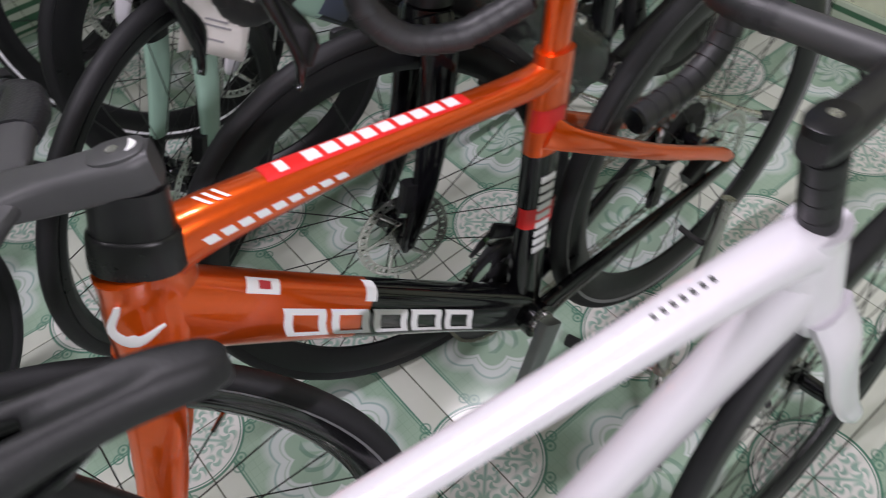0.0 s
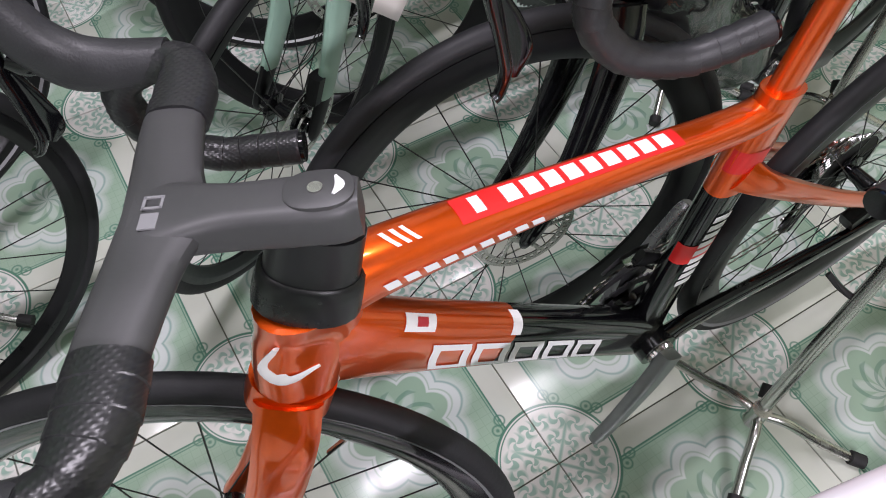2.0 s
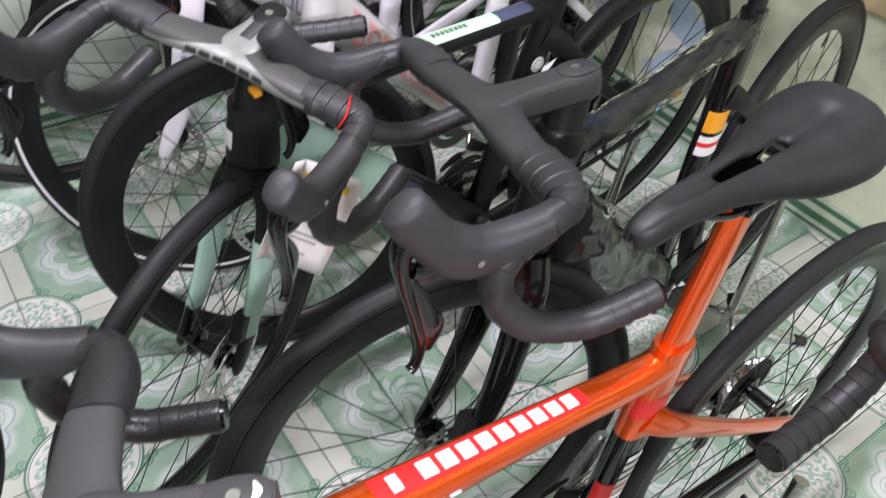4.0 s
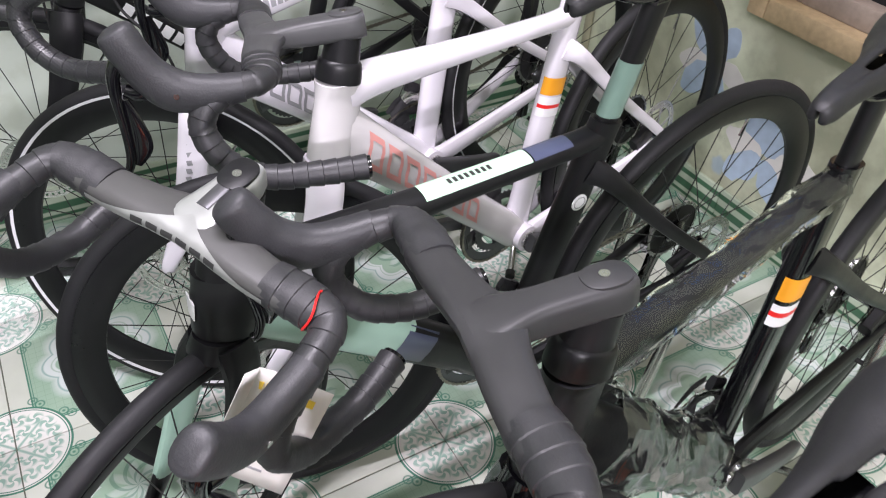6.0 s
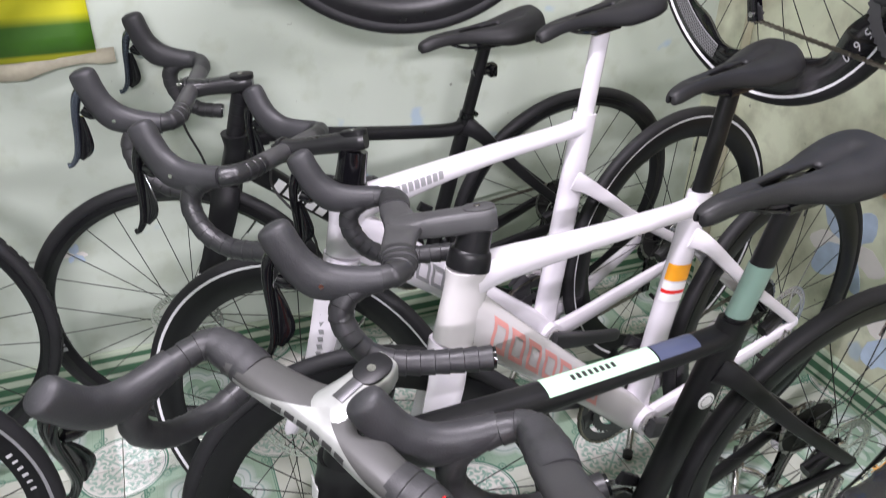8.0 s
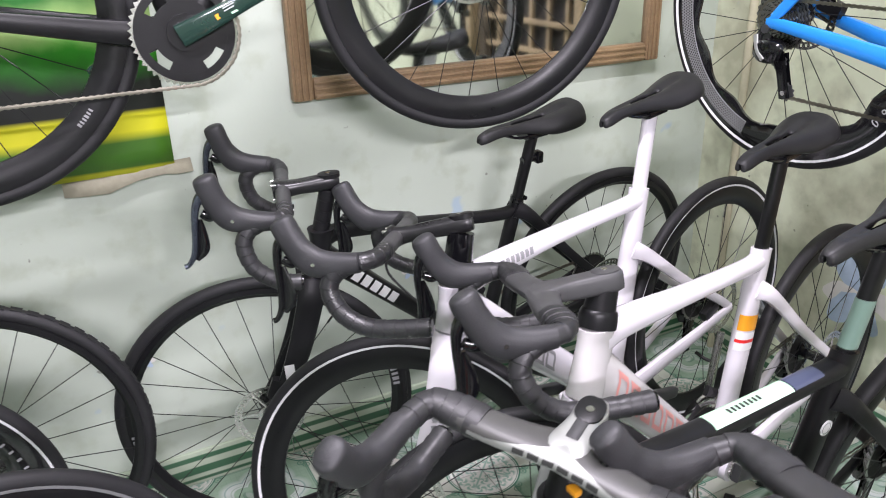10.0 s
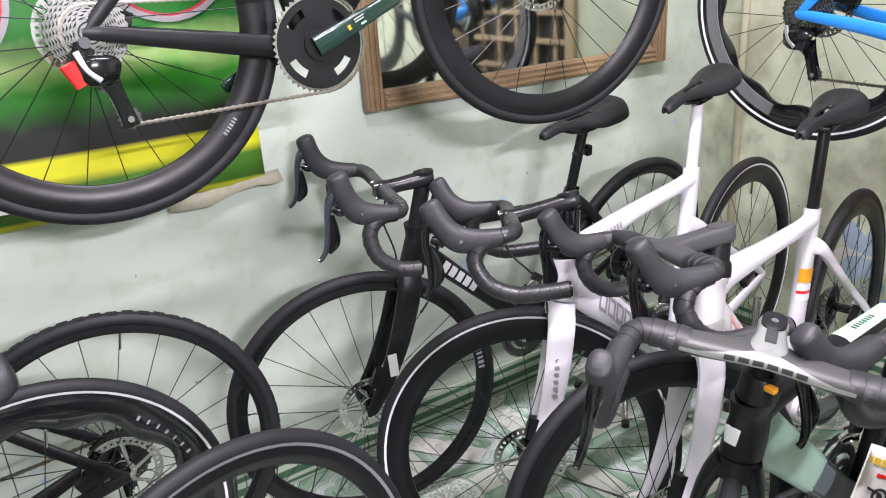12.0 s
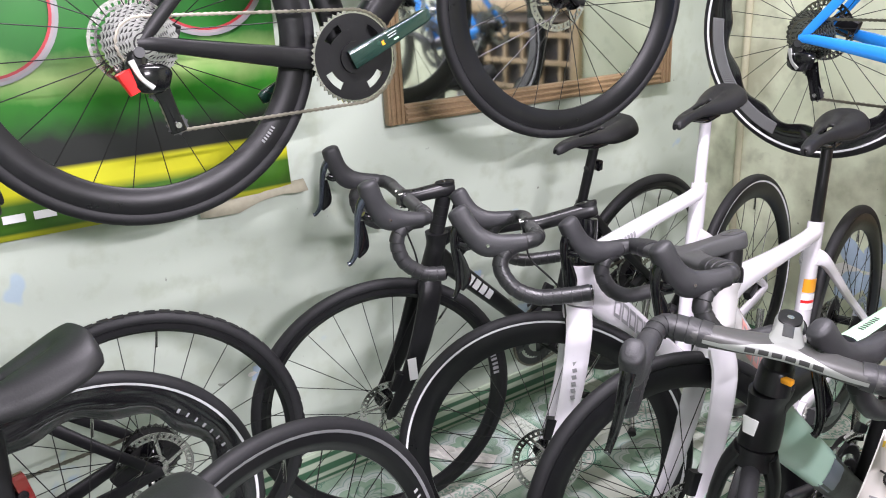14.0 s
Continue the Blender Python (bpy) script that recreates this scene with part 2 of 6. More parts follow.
    for ox, oy, size, lobes, twist in ((0.195, 0.040, 0.043, 3, 95), (0.110, 0.036, 0.036, 3, -110), (0.160, 0.108, 0.040, 3, 100), (0.065, 0.045, 0.022, 2, 140)):
        dx, dy = k.math("SUBTRACT", px, ox), k.math("SUBTRACT", py, oy)
        rho = k.math("SQRT", k.math("ADD", k.math("MULTIPLY", dx, dx), k.math("MULTIPLY", dy, dy)))
        arm = k.math("COSINE", k.math("ADD", k.math("MULTIPLY", k.math("ARCTAN2", dy, dx), lobes), k.math("MULTIPLY", rho, twist)))
        leaf = k.math("MAXIMUM", leaf, k.math("MULTIPLY", k.less(arm, 0.15, 0.35), k.less(rho, size, 0.008)))
    leaf = k.math("MULTIPLY", leaf, k.less(dc, 0.238, 0.012))
    col = k.mix(k.math("MULTIPLY", leaf, 0.78), col, k.mix(k.noise(26, 3), (0.06, 0.26, 0.18), (0.34, 0.52, 0.43)))
    # small scrolls where the edge lines meet the rosettes
    qa, qb = k.math("MINIMUM", cx, cy), k.math("MAXIMUM", cx, cy)
    for oa, ob in ((0.150, 0.255), (0.118, 0.292)):
        dx, dy = k.math("SUBTRACT", qa, oa), k.math("SUBTRACT", qb, ob)
        rho = k.math("SQRT", k.math("ADD", k.math("MULTIPLY", dx, dx), k.math("MULTIPLY", dy, dy)))
        curl = k.math("MAXIMUM", k.less(k.math("ABSOLUTE", k.math("SUBTRACT", rho, 0.023)), 0.004, 0.003), k.less(rho, 0.008, 0.003))
        col = k.mix(k.math("MULTIPLY", curl, 0.85), col, line)
    for e, w in ((0.27, 0.006), (0.255, 0.003)):
        col = k.mix(k.less(k.math("ABSOLUTE", k.math("SUBTRACT", dc, e)), w, 0.002), col, line)
    # dirt
    geo = k.node("ShaderNodeNewGeometry")
    n = k.node("ShaderNodeTexNoise")
    n.inputs["Scale"].default_value, n.inputs["Detail"].default_value = 2.3, 6
    k.link(geo.outputs["Position"], n.inputs["Vector"])
    dirt = k.math("SUBTRACT", 1.0, k.less(n.outputs["Fac"], 0.58, 0.16))
    col = k.mix(k.math("MULTIPLY", dirt, 0.28), col, (0.30, 0.31, 0.24))
    k.link(col, k.bsdf.inputs["Base Color"])
    rough = k.math("MULTIPLY_ADD", dirt, 0.22, 0.10)
    k.link(rough, k.bsdf.inputs["Roughness"])
    return m


M["tile"] = tile_mat()
M["grout"] = mat("grout", (0.16, 0.17, 0.13), 0.9, noise_scale=60)


def wall_mat(name="pale_green_wall_paint", low=(0.46, 0.52, 0.44), high=(0.56, 0.62, 0.54), mould=0.0):
    """Pale green wall paint, scuffed and stained."""
    m = mat(name, (0.5, 0.6, 0.5), 0.55)
    k = Nodes(m)
    a, b, c = k.noise(1.7, 6), k.noise(14, 8), k.noise(120, 2)
    col = k.mix(a, low, high)
    if mould:
        # brown damp patches
        patch = k.math("SUBTRACT", 1.0, k.less(k.math("MULTIPLY_ADD", b, 0.35, k.noise(2.6, 7)), 0.70, 0.10))
        col = k.mix(k.math("MULTIPLY", patch, mould), col, (0.24, 0.22, 0.14))
    col = k.mix(k.math("MULTIPLY", k.math("SUBTRACT", 1.0, k.less(b, 0.62, 0.08)), 0.35), col, (0.34, 0.38, 0.27))
    sc = k.math("SUBTRACT", 1.0, k.less(k.noise(30, 3), 0.735, 0.01))
    col = k.mix(k.math("MULTIPLY", sc, 0.6), col, (0.10, 0.10, 0.08))
    fleck = k.math("SUBTRACT", 1.0, k.less(k.noise(5.5, 3), 0.70, 0.015))
    col = k.mix(k.math("MULTIPLY", fleck, 0.5), col, (0.30, 0.45, 0.66))
    k.link(col, k.bsdf.inputs["Base Color"])
    bp = k.node("ShaderNodeBump")
    bp.inputs["Strength"].default_value, bp.inputs["Distance"].default_value = 0.15, 0.003
    k.link(k.math("ADD", b, k.math("MULTIPLY", c, 0.3)), bp.inputs["Height"])
    k.link(bp.outputs[0], k.bsdf.inputs["Normal"])
    return m


M["wall"] = wall_mat()
M["dampwall"] = wall_mat("yellowed_green_wall_paint", (0.60, 0.64, 0.46), (0.70, 0.74, 0.57), 0.6)


def banner_mat():
    """Printed vinyl: green meadow, yellow band, black field."""
    m = mat("printed_vinyl", (0.2, 0.5, 0.1), 0.35)
    k = Nodes(m)
    tc = k.node("ShaderNodeTexCoord")
    sep = k.node("ShaderNodeSeparateXYZ")
    k.link(tc.outputs["Object"], sep.inputs[0])
    z = sep.outputs[2]
    zz = k.math("ADD", z, k.math("MULTIPLY", k.noise(7, 8), 0.11))
    n = k.noise(9, 6)
    col = k.mix(n, (0.012, 0.17, 0.006), (0.035, 0.34, 0.012))
    hi = k.math("SUBTRACT", 1.0, k.less(zz, 0.41, 0.03))
    col = k.mix(hi, col, k.mix(k.noise(4, 5), (0.008, 0.07, 0.010), (0.030, 0.24, 0.030)))
    mid = k.math("MAXIMUM", 0.0, k.math("SUBTRACT", 1.0, k.math("MULTIPLY", k.math("ABSOLUTE", k.math("SUBTRACT", zz, 0.395)), 17)))
    col = k.mix(k.math("MULTIPLY", mid, 0.6), col, (0.60, 0.72, 0.30))
    col = k.mix(k.less(zz, 0.30, 0.05), col, (0.010, 0.012, 0.010))
    col = k.mix(k.less(z, 0.140, 0.006), col, k.mix(n, (0.50, 0.52, 0.01), (0.75, 0.70, 0.03)))
    col = k.mix(k.less(z, 0.085, 0.012), col, k.mix(n, (0.02, 0.09, 0.008), (0.08, 0.20, 0.02)))
    col = k.mix(k.less(z, 0.012, 0.003), col, k.mix(n, (0.45, 0.48, 0.02), (0.60, 0.60, 0.04)))
    k.link(col, k.bsdf.inputs["Base Color"])
    return m


M["banner"] = banner_mat()

# ---------------------------------------------------------------- mesh helpers
MESHES = {}


def link_mesh(name, me, parent, label="", m=None):
    o = new(name, me)
    if parent is not None:
        o.parent = parent
    if m is not None:
        o.matrix_basis = m
    if label:
        o["label"] = label
    return o


def to_mesh(name, bm, material, smooth=True):
    bmesh.ops.recalc_face_normals(bm, faces=bm.faces)
    me = bpy.data.meshes.new(name)
    bm.to_mesh(me)
    bm.free()
    me.materials.append(material)
    if smooth:
        me.polygons.foreach_set("use_smooth", [True] * len(me.polygons))
        me.set_sharp_from_angle(angle=radians(38))
    return me


def part(name, bm, material, parent, label="", m=None, smooth=True):
    return link_mesh(name, to_mesh(name, bm, material, smooth), parent, label, m)


def shared(key, name, build, material, parent, label="", m=None, smooth=True):
    """A part whose mesh is made once and used again."""
    if key not in MESHES:
        MESHES[key] = to_mesh(name, build(), material, smooth)
    return link_mesh(name, MESHES[key], parent, label, m)


def catmull(vals, sub):
    """Smooth values through a list of tuples."""
    v = [np.array(a, float) for a in vals]
    v = [2 * v[0] - v[1], *v, 2 * v[-1] - v[-2]]
    out = []
    for i in range(1, len(v) - 2):
        for s in range(sub):
            t = s / sub
            out.append(0.5 * (2 * v[i] + (v[i + 1] - v[i - 1]) * t + (2 * v[i - 1] - 5 * v[i] + 4 * v[i + 1] - v[i + 2]) * t * t
                              + (3 * v[i] - v[i - 1] - 3 * v[i + 1] + v[i + 2]) * t ** 3))
    out.append(v[-2])
    return out


TUBES = {}


def sleeve(bm, tube, t0, t1, a0, a1, grow=0.0007, n=10, m=7, slant=0.0, mid=180.0):
    """A thin decal that hugs a tube from t0 to t1 of its length, over the angles a0 to a1 (90: top, 180: left side)."""
    pts, radii, power = tube
    if isinstance(radii, tuple):
        radii = [radii] * len(pts)
    rows = np.array(catmull([(*p, *r) for p, r in zip(pts, radii)], 24))
    d = np.r_[0, np.cumsum(np.linalg.norm(np.diff(rows[:, :3], axis=0), axis=1))]
    d = d / d[-1]
    at = lambda t: np.array([np.interp(t, d, rows[:, k]) for k in range(5)])  # noqa: E731
    grid = []
    for i in range(n + 1):
        ring = []
        for j in range(m + 1):
            deg = a0 + (a1 - a0) * j / m
            t = t0 + (t1 - t0) * i / n + slant * (deg - mid)
            row = at(t)
            tan = Vector((at(min(1, t + 0.01)) - at(max(0, t - 0.01)))[:3]).normalized()
            side = Vector((0, 1, 0))
            side = (side - side.dot(tan) * tan).normalized()
            nor = tan.cross(side)
            ang = radians(deg)
            c, e = math.cos(ang), math.sin(ang)
            c = math.copysign(abs(c) ** (2 / power), c)
            e = math.copysign(abs(e) ** (2 / power), e)
            ring.append(bm.verts.new(Vector(row[:3]) + side * ((row[3] + grow) * c) + nor * ((row[4] + grow) * e)))
        grid.append(ring)
    for i in range(n):
        for j in range(m):
            bm.faces.new((grid[i][j], grid[i + 1][j], grid[i + 1][j + 1], grid[i][j + 1]))
    return bm


def loft(bm, pts, radii, seg=12, sub=4, side=(0, 1, 0), power=2.0, caps=True, keep=None):
    """A tube through pts; radii: one (a, b) or one for each point, a along side, b across it."""
    if isinstance(radii, tuple):
        radii = [radii] * len(pts)
    if keep:
        TUBES[keep] = (pts, radii, power)
    rows = catmull([(*p, *r) for p, r in zip(pts, radii)], sub)
    side = Vector(side)
    rings = []
    for i, row in enumerate(rows):
        p = Vector(row[:3])
        q = Vector(rows[min(i + 1, len(rows) - 1)][:3]) - Vector(rows[max(i - 1, 0)][:3])
        t = q.normalized()
        s = side - side.dot(t) * t
        if s.length < 0.15:
            s = Vector((1, 0, 0)) - t.x * t if abs(t.x) < 0.8 else Vector((0, 0, 1)) - t.z * t
        s.normalize()
        n = t.cross(s)
        a, b = max(row[3], 1e-4), max(row[4], 1e-4)
        ring = []
        for k in range(seg):
            c, d = math.cos(2 * math.pi * k / seg), math.sin(2 * math.pi * k / seg)
            c = math.copysign(abs(c) ** (2 / power), c)
            d = math.copysign(abs(d) ** (2 / power), d)
            ring.append(bm.verts.new(p + s * (a * c) + n * (b * d)))
        rings.append(ring)
    for r0, r1 in zip(rings, rings[1:]):
        for k in range(seg):
            bm.faces.new((r0[k], r0[(k + 1) % seg], r1[(k + 1) % seg], r1[k]))
    if caps:
        bm.faces.new(rings[0][::-1])
        bm.faces.new(rings[-1])
    return bm


def rod(bm, a, b, r, seg=8):
    return loft(bm, [a, b], (r, r), seg=seg, sub=1)


def revolve(bm, profile, n=64, centre=(0, 0, 0), wave=0.0, waves=0):
    """A ring round the y axis from a closed profile of (radius, y); wave: the innermost points swing by it."""
    c = Vector(centre)
    low = min(p[0] for p in profile)
    rings = []
    for k in range(n):
        a = 2 * math.pi * k / n
        ring = []
        for r, w in profile:
            if wave and r < low + 0.02:
                r = r + wave * math.sin(waves * a)
            ring.append(bm.verts.new(c + Vector((math.cos(a) * r, w, math.sin(a) * r))))
        rings.append(ring)
    m = len(profile)
    for k in range(n):
        r0, r1 = rings[k], rings[(k + 1) % n]
        for j in range(m):
            bm.faces.new((r0[j], r0[(j + 1) % m], r1[(j + 1) % m], r1[j]))
    return bm


def box(bm, cx, cy, cz, sx, sy, sz, m=None, bevel=0.0):
    g = bmesh.ops.create_cube(bm, size=1.0)
    t = Matrix.Translation((cx, cy, cz)) @ Matrix.Diagonal((sx, sy, sz, 1))
    bmesh.ops.transform(bm, matrix=(m @ t) if m is not None else t, verts=g["verts"])
    if bevel:
        es = {e for v in g["verts"] for e in v.link_edges}
        bmesh.ops.bevel(bm, geom=list(es), offset=bevel, segments=2, affect="EDGES", profile=0.5)
    return bm


def disc(bm, r, y0, y1, n=32, centre=(0, 0, 0)):
    c = Vector(centre)
    rings = [[bm.verts.new(c + Vector((math.cos(2 * math.pi * k / n) * r, y, math.sin(2 * math.pi * k / n) * r))) for k in range(n)] for y in (y0, y1)]
    for k in range(n):
        bm.faces.new((rings[0][k], rings[0][(k + 1) % n], rings[1][(k + 1) % n], rings[1][k]))
    bm.faces.new(rings[0][::-1])
    bm.faces.new(rings[1])
    return bm


# ---------------------------------------------------------------- bicycle
WR = 0.342       # outer radius of the tyres
BEAD = 0.318


def tyre_bm(tread=0):
    bm = bmesh.new()
    r, c = 0.0145, WR - 0.0145
    prof = [(c + r * math.cos(a), r * math.sin(a)) for a in [math.pi * (-0.72 + 1.44 * i / 11) for i in range(12)]]
    revolve(bm, prof, 80)
    if tread:
        for k in range(tread):
            a = 2 * math.pi * k / tread
            m = Matrix.Rotation(-a, 4, "Y")
            for s in (-1, 1):
                box(bm, c + r * 0.915, s * 0.0052 + (0.001 if k % 2 else -0.001), 0, 0.0024, 0.0060, 0.0215, m)
    return bm


def rim_bm(depth, wave=0.0, waves=0):
    i = BEAD - depth
    prof = [(BEAD, 0.0125), (BEAD - 0.012, 0.0138), (BEAD - depth * 0.5, 0.0130), (i + 0.008, 0.0075), (i + 0.001, 0.003),
            (i + 0.001, -0.003), (i + 0.008, -0.0075), (BEAD - depth * 0.5, -0.0130), (BEAD - 0.012, -0.0138), (BEAD, -0.0125)]
    return revolve(bmesh.new(), prof, 96 if wave else 80, wave=wave, waves=waves)


def spokes_bm(depth, n=24):
    bm = bmesh.new()
    for k in range(n):
        s = 1 if k % 2 else -1
        a0 = 2 * math.pi * k / n
        a1 = a0 + (0.9 if (k // 2) % 2 else -0.9)
        ro = BEAD - depth + 0.004
        p0 = (0.021 * math.cos(a1), s * 0.026, 0.021 * math.sin(a1))
        p1 = (ro * math.cos(a0), s * 0.001, ro * math.sin(a0))
        rod(bm, p0, p1, 0.00105, 5)
    return bm


def hub_bm():
    bm = bmesh.new()
    revolve(bm, [(0.006, -0.046), (0.012, -0.046), (0.013, -0.034), (0.025, -0.030), (0.025, -0.023), (0.013, -0.018), (0.012, 0.018),
                 (0.025, 0.023), (0.025, 0.030), (0.013, 0.034), (0.012, 0.046), (0.006, 0.046)], 24)
    return disc(bm, 0.0065, -0.058, 0.058, 14)


def rotor_bm():
    bm = bmesh.new()
    y0, y1 = -0.0385, -0.0367
    n = 36
    for k in range(n):
        a0, a1 = 2 * math.pi * k / n, 2 * math.pi * (k + 0.62) / n
        for b0, b1, r0, r1 in ((a0, 2 * math.pi * (k + 1) / n, 0.074, 0.080), (a0, a1, 0.067, 0.0745), (a0, 2 * math.pi * (k + 1) / n, 0.063, 0.0675)):
            v = [bm.verts.new((r * math.cos(a), y, r * math.sin(a))) for y in (y0, y1) for r, a in ((r0, b0), (r1, b0), (r1, b1), (r0, b1))]
            for f in ((0, 1, 2, 3), (7, 6, 5, 4), (0, 4, 5, 1), (1, 5, 6, 2), (2, 6, 7, 3), (3, 7, 4, 0)):
                bm.faces.new([v[i] for i in f])
    for k in range(6):
        a = 2 * math.pi * k / 6
        b = a + 0.55
        loft(bm, [(0.02 * math.cos(a), -0.0376, 0.02 * math.sin(a)), (0.064 * math.cos(b), -0.0376, 0.064 * math.sin(b))], (0.0012, 0.0045), seg=6, sub=1)
    revolve(bm, [(0.015, -0.040), (0.026, -0.040), (0.026, -0.036), (0.015, -0.036)], 24)
    return bm


def toothed(bm, r, teeth, y0, y1, inner, depth=0.006):
    """A ring with teeth on its rim, round the y axis."""
    n = teeth * 2
    rows = []
    for k in range(n):
        a = 2 * math.pi * k / n
        ro = r + (depth if k % 2 == 0 else 0)
        rows.append([bm.verts.new((q * math.cos(a), y, q * math.sin(a))) for q, y in ((inner, y0), (ro, y0), (ro, y1), (inner, y1))])
    for k in range(n):
        a, b = rows[k], rows[(k + 1) % n]
        for j in range(4):
            bm.faces.new((a[j], a[(j + 1) % 4], b[(j + 1) % 4], b[j]))
    return bm


def cassette_bm():
    bm = bmesh.new()
    for i in range(10):
        r = 0.064 - i * 0.0046
        toothed(bm, r, int(r * 480), 0.030 + i * 0.0038, 0.0318 + i * 0.0038, r - 0.0042, 0.0042)
    disc(bm, 0.016, 0.028, 0.068, 20)
    return bm


def cog_gap_bm():
    """Dark stepped discs, added to colour in the shade between the cogs."""
    prof = [(0.010, 0.0320)]
    for i in range(1, 10):
        r, y = 0.064 - i * 0.0046, 0.0320 + (i - 1) * 0.0038
        prof += [(r + 0.0030, y), (r + 0.0030, y + 0.0015), (r - 0.0040, y + 0.0016), (r - 0.0040, y + 0.0037)]
    return revolve(bmesh.new(), prof + [(0.010, 0.0665)], 32)


def chainring_bm():
    bm = bmesh.new()
    toothed(bm, 0.1025, 52, 0.0475, 0.0500, 0.084, 0.005)
    toothed(bm, 0.072, 36, 0.0400, 0.0425, 0.058, 0.005)
    for k in range(4):
        a = 2 * math.pi * k / 4 + 0.5
        loft(bm, [(0.01 * math.cos(a), 0.05, 0.01 * math.sin(a)), (0.094 * math.cos(a), 0.049, 0.094 * math.sin(a))], [(0.005, 0.016), (0.0035, 0.024)], seg=8, sub=1, power=3)
    disc(bm, 0.022, 0.03, 0.058, 24)
    return bm


def solid_ring_bm():
    bm = bmesh.new()
    for r0, r1 in ((0.072, 0.086), (0.030, 0.056)):
        revolve(bm, [(r0, 0.0465), (r1, 0.0465), (r1, 0.0510), (r0, 0.0510)], 64)
    for k in range(4):
        a0 = 2 * math.pi * k / 4
        for j in range(5):
            a, b = a0 + j * 0.19, a0 + (j + 1) * 0.19
            v = [bm.verts.new((r * math.cos(t), y, r * math.sin(t))) for y in (0.0468, 0.0507) for r, t in ((0.054, a), (0.074, a), (0.074, b), (0.054, b))]
            for f in ((0, 1, 2, 3), (7, 6, 5, 4), (0, 4, 5, 1), (1, 5, 6, 2), (2, 6, 7, 3), (3, 7, 4, 0)):
                bm.faces.new([v[i] for i in f])
    disc(bm, 0.032, 0.03, 0.056, 24)
    return bm


def arm_bm(s):
    """Crank arm along +x on side s (+1: right)."""
    bm = bmesh.new()
    loft(bm, [(-0.012, s * 0.058, 0), (0.04, s * 0.064, 0), (0.12, s * 0.069, 0), (0.17, s * 0.070, 0), (0.184, s * 0.070, 0)],
         [(0.011, 0.020), (0.011, 0.0185), (0.0095, 0.0150), (0.0090, 0.0145), (0.007, 0.011)], seg=20, sub=4, power=5.0)
    return bm


def chain_bm(cx, cz, R=0.1065):
    """Chain from the chainring at the origin to the cassette at (cx, cz) and over two jockey wheels."""
    r, y0, y1 = 0.045, 0.0488, 0.047
    pts = []
    for i in range(30):
        a = radians(95 + 170 * i / 29)
        pts.append((R * math.cos(a), y0, R * math.sin(a)))
    jx, jz = cx - 0.033, cz - 0.150
    pts += [(jx - 0.012, y1, jz - 0.012), (jx + 0.006, y1, jz - 0.012), (jx + 0.014, y1, jz), (cx - 0.006, y1, cz - 0.085), (cx + 0.012, y1, cz - 0.066)]
    for i in range(10):
        a = radians(-60 + 150 * i / 9)
        pts.append((cx + r * math.cos(a), y1, cz + r * math.sin(a)))
    pts.append(pts[0])
    d = [0.0]
    for a, b in zip(pts, pts[1:]):
        d.append(d[-1] + (Vector(b) - Vector(a)).length)
    P = np.array(pts)
    n = int(d[-1] / 0.0127)
    bm = bmesh.new()
    at = lambda s: Vector([float(np.interp(s, d, P[:, j])) for j in range(3)])  # noqa: E731
    for k in range(n):
        a, b = at(k * d[-1] / n), at((k + 1) * d[-1] / n)
        w = 0.0034 if k % 2 else 0.0024
        for s in (-1, 1):
            off = Vector((0, s * w, 0))
            t = (b - a) * 0.22
            loft(bm, [a - t + off, a + off, (a + b) * 0.5 + off, b + off, b + t + off], [(0.0006, 0.0016), (0.0006, 0.0042), (0.0006, 0.0024), (0.0006, 0.0042), (0.0006, 0.0016)], seg=6, sub=1)
    return bm


def derailleur_bm(cx, cz):
    bm = bmesh.new()
    loft(bm, [(cx + 0.010, 0.048, cz - 0.010), (cx + 0.020, 0.058, cz - 0.036), (cx + 0.022, 0.062, cz - 0.058)], [(0.013, 0.015), (0.016, 0.020), (0.016, 0.020)], seg=12, power=3)
    loft(bm, [(cx + 0.034, 0.062, cz - 0.058), (cx + 0.012, 0.066, cz - 0.060), (cx - 0.016, 0.064, cz - 0.062), (cx - 0.028, 0.060, cz - 0.066)], [(0.014, 0.018), (0.019, 0.026), (0.018, 0.025), (0.013, 0.018)], seg=14, power=3.6)
    for y in (0.041, 0.053):
        loft(bm, [(cx - 0.012, y, cz - 0.070), (cx - 0.022, y, cz - 0.108), (cx - 0.034, y, cz - 0.164)], [(0.0013, 0.018), (0.0013, 0.013), (0.0013, 0.014)], seg=8)
    return bm


def jockey_bm(x, z):
    bm = toothed(bmesh.new(), 0.017, 11, 0.0455, 0.0485, 0.006, 0.004)
    bm.transform(Matrix.Translation((x, 0, z)))
    return bm


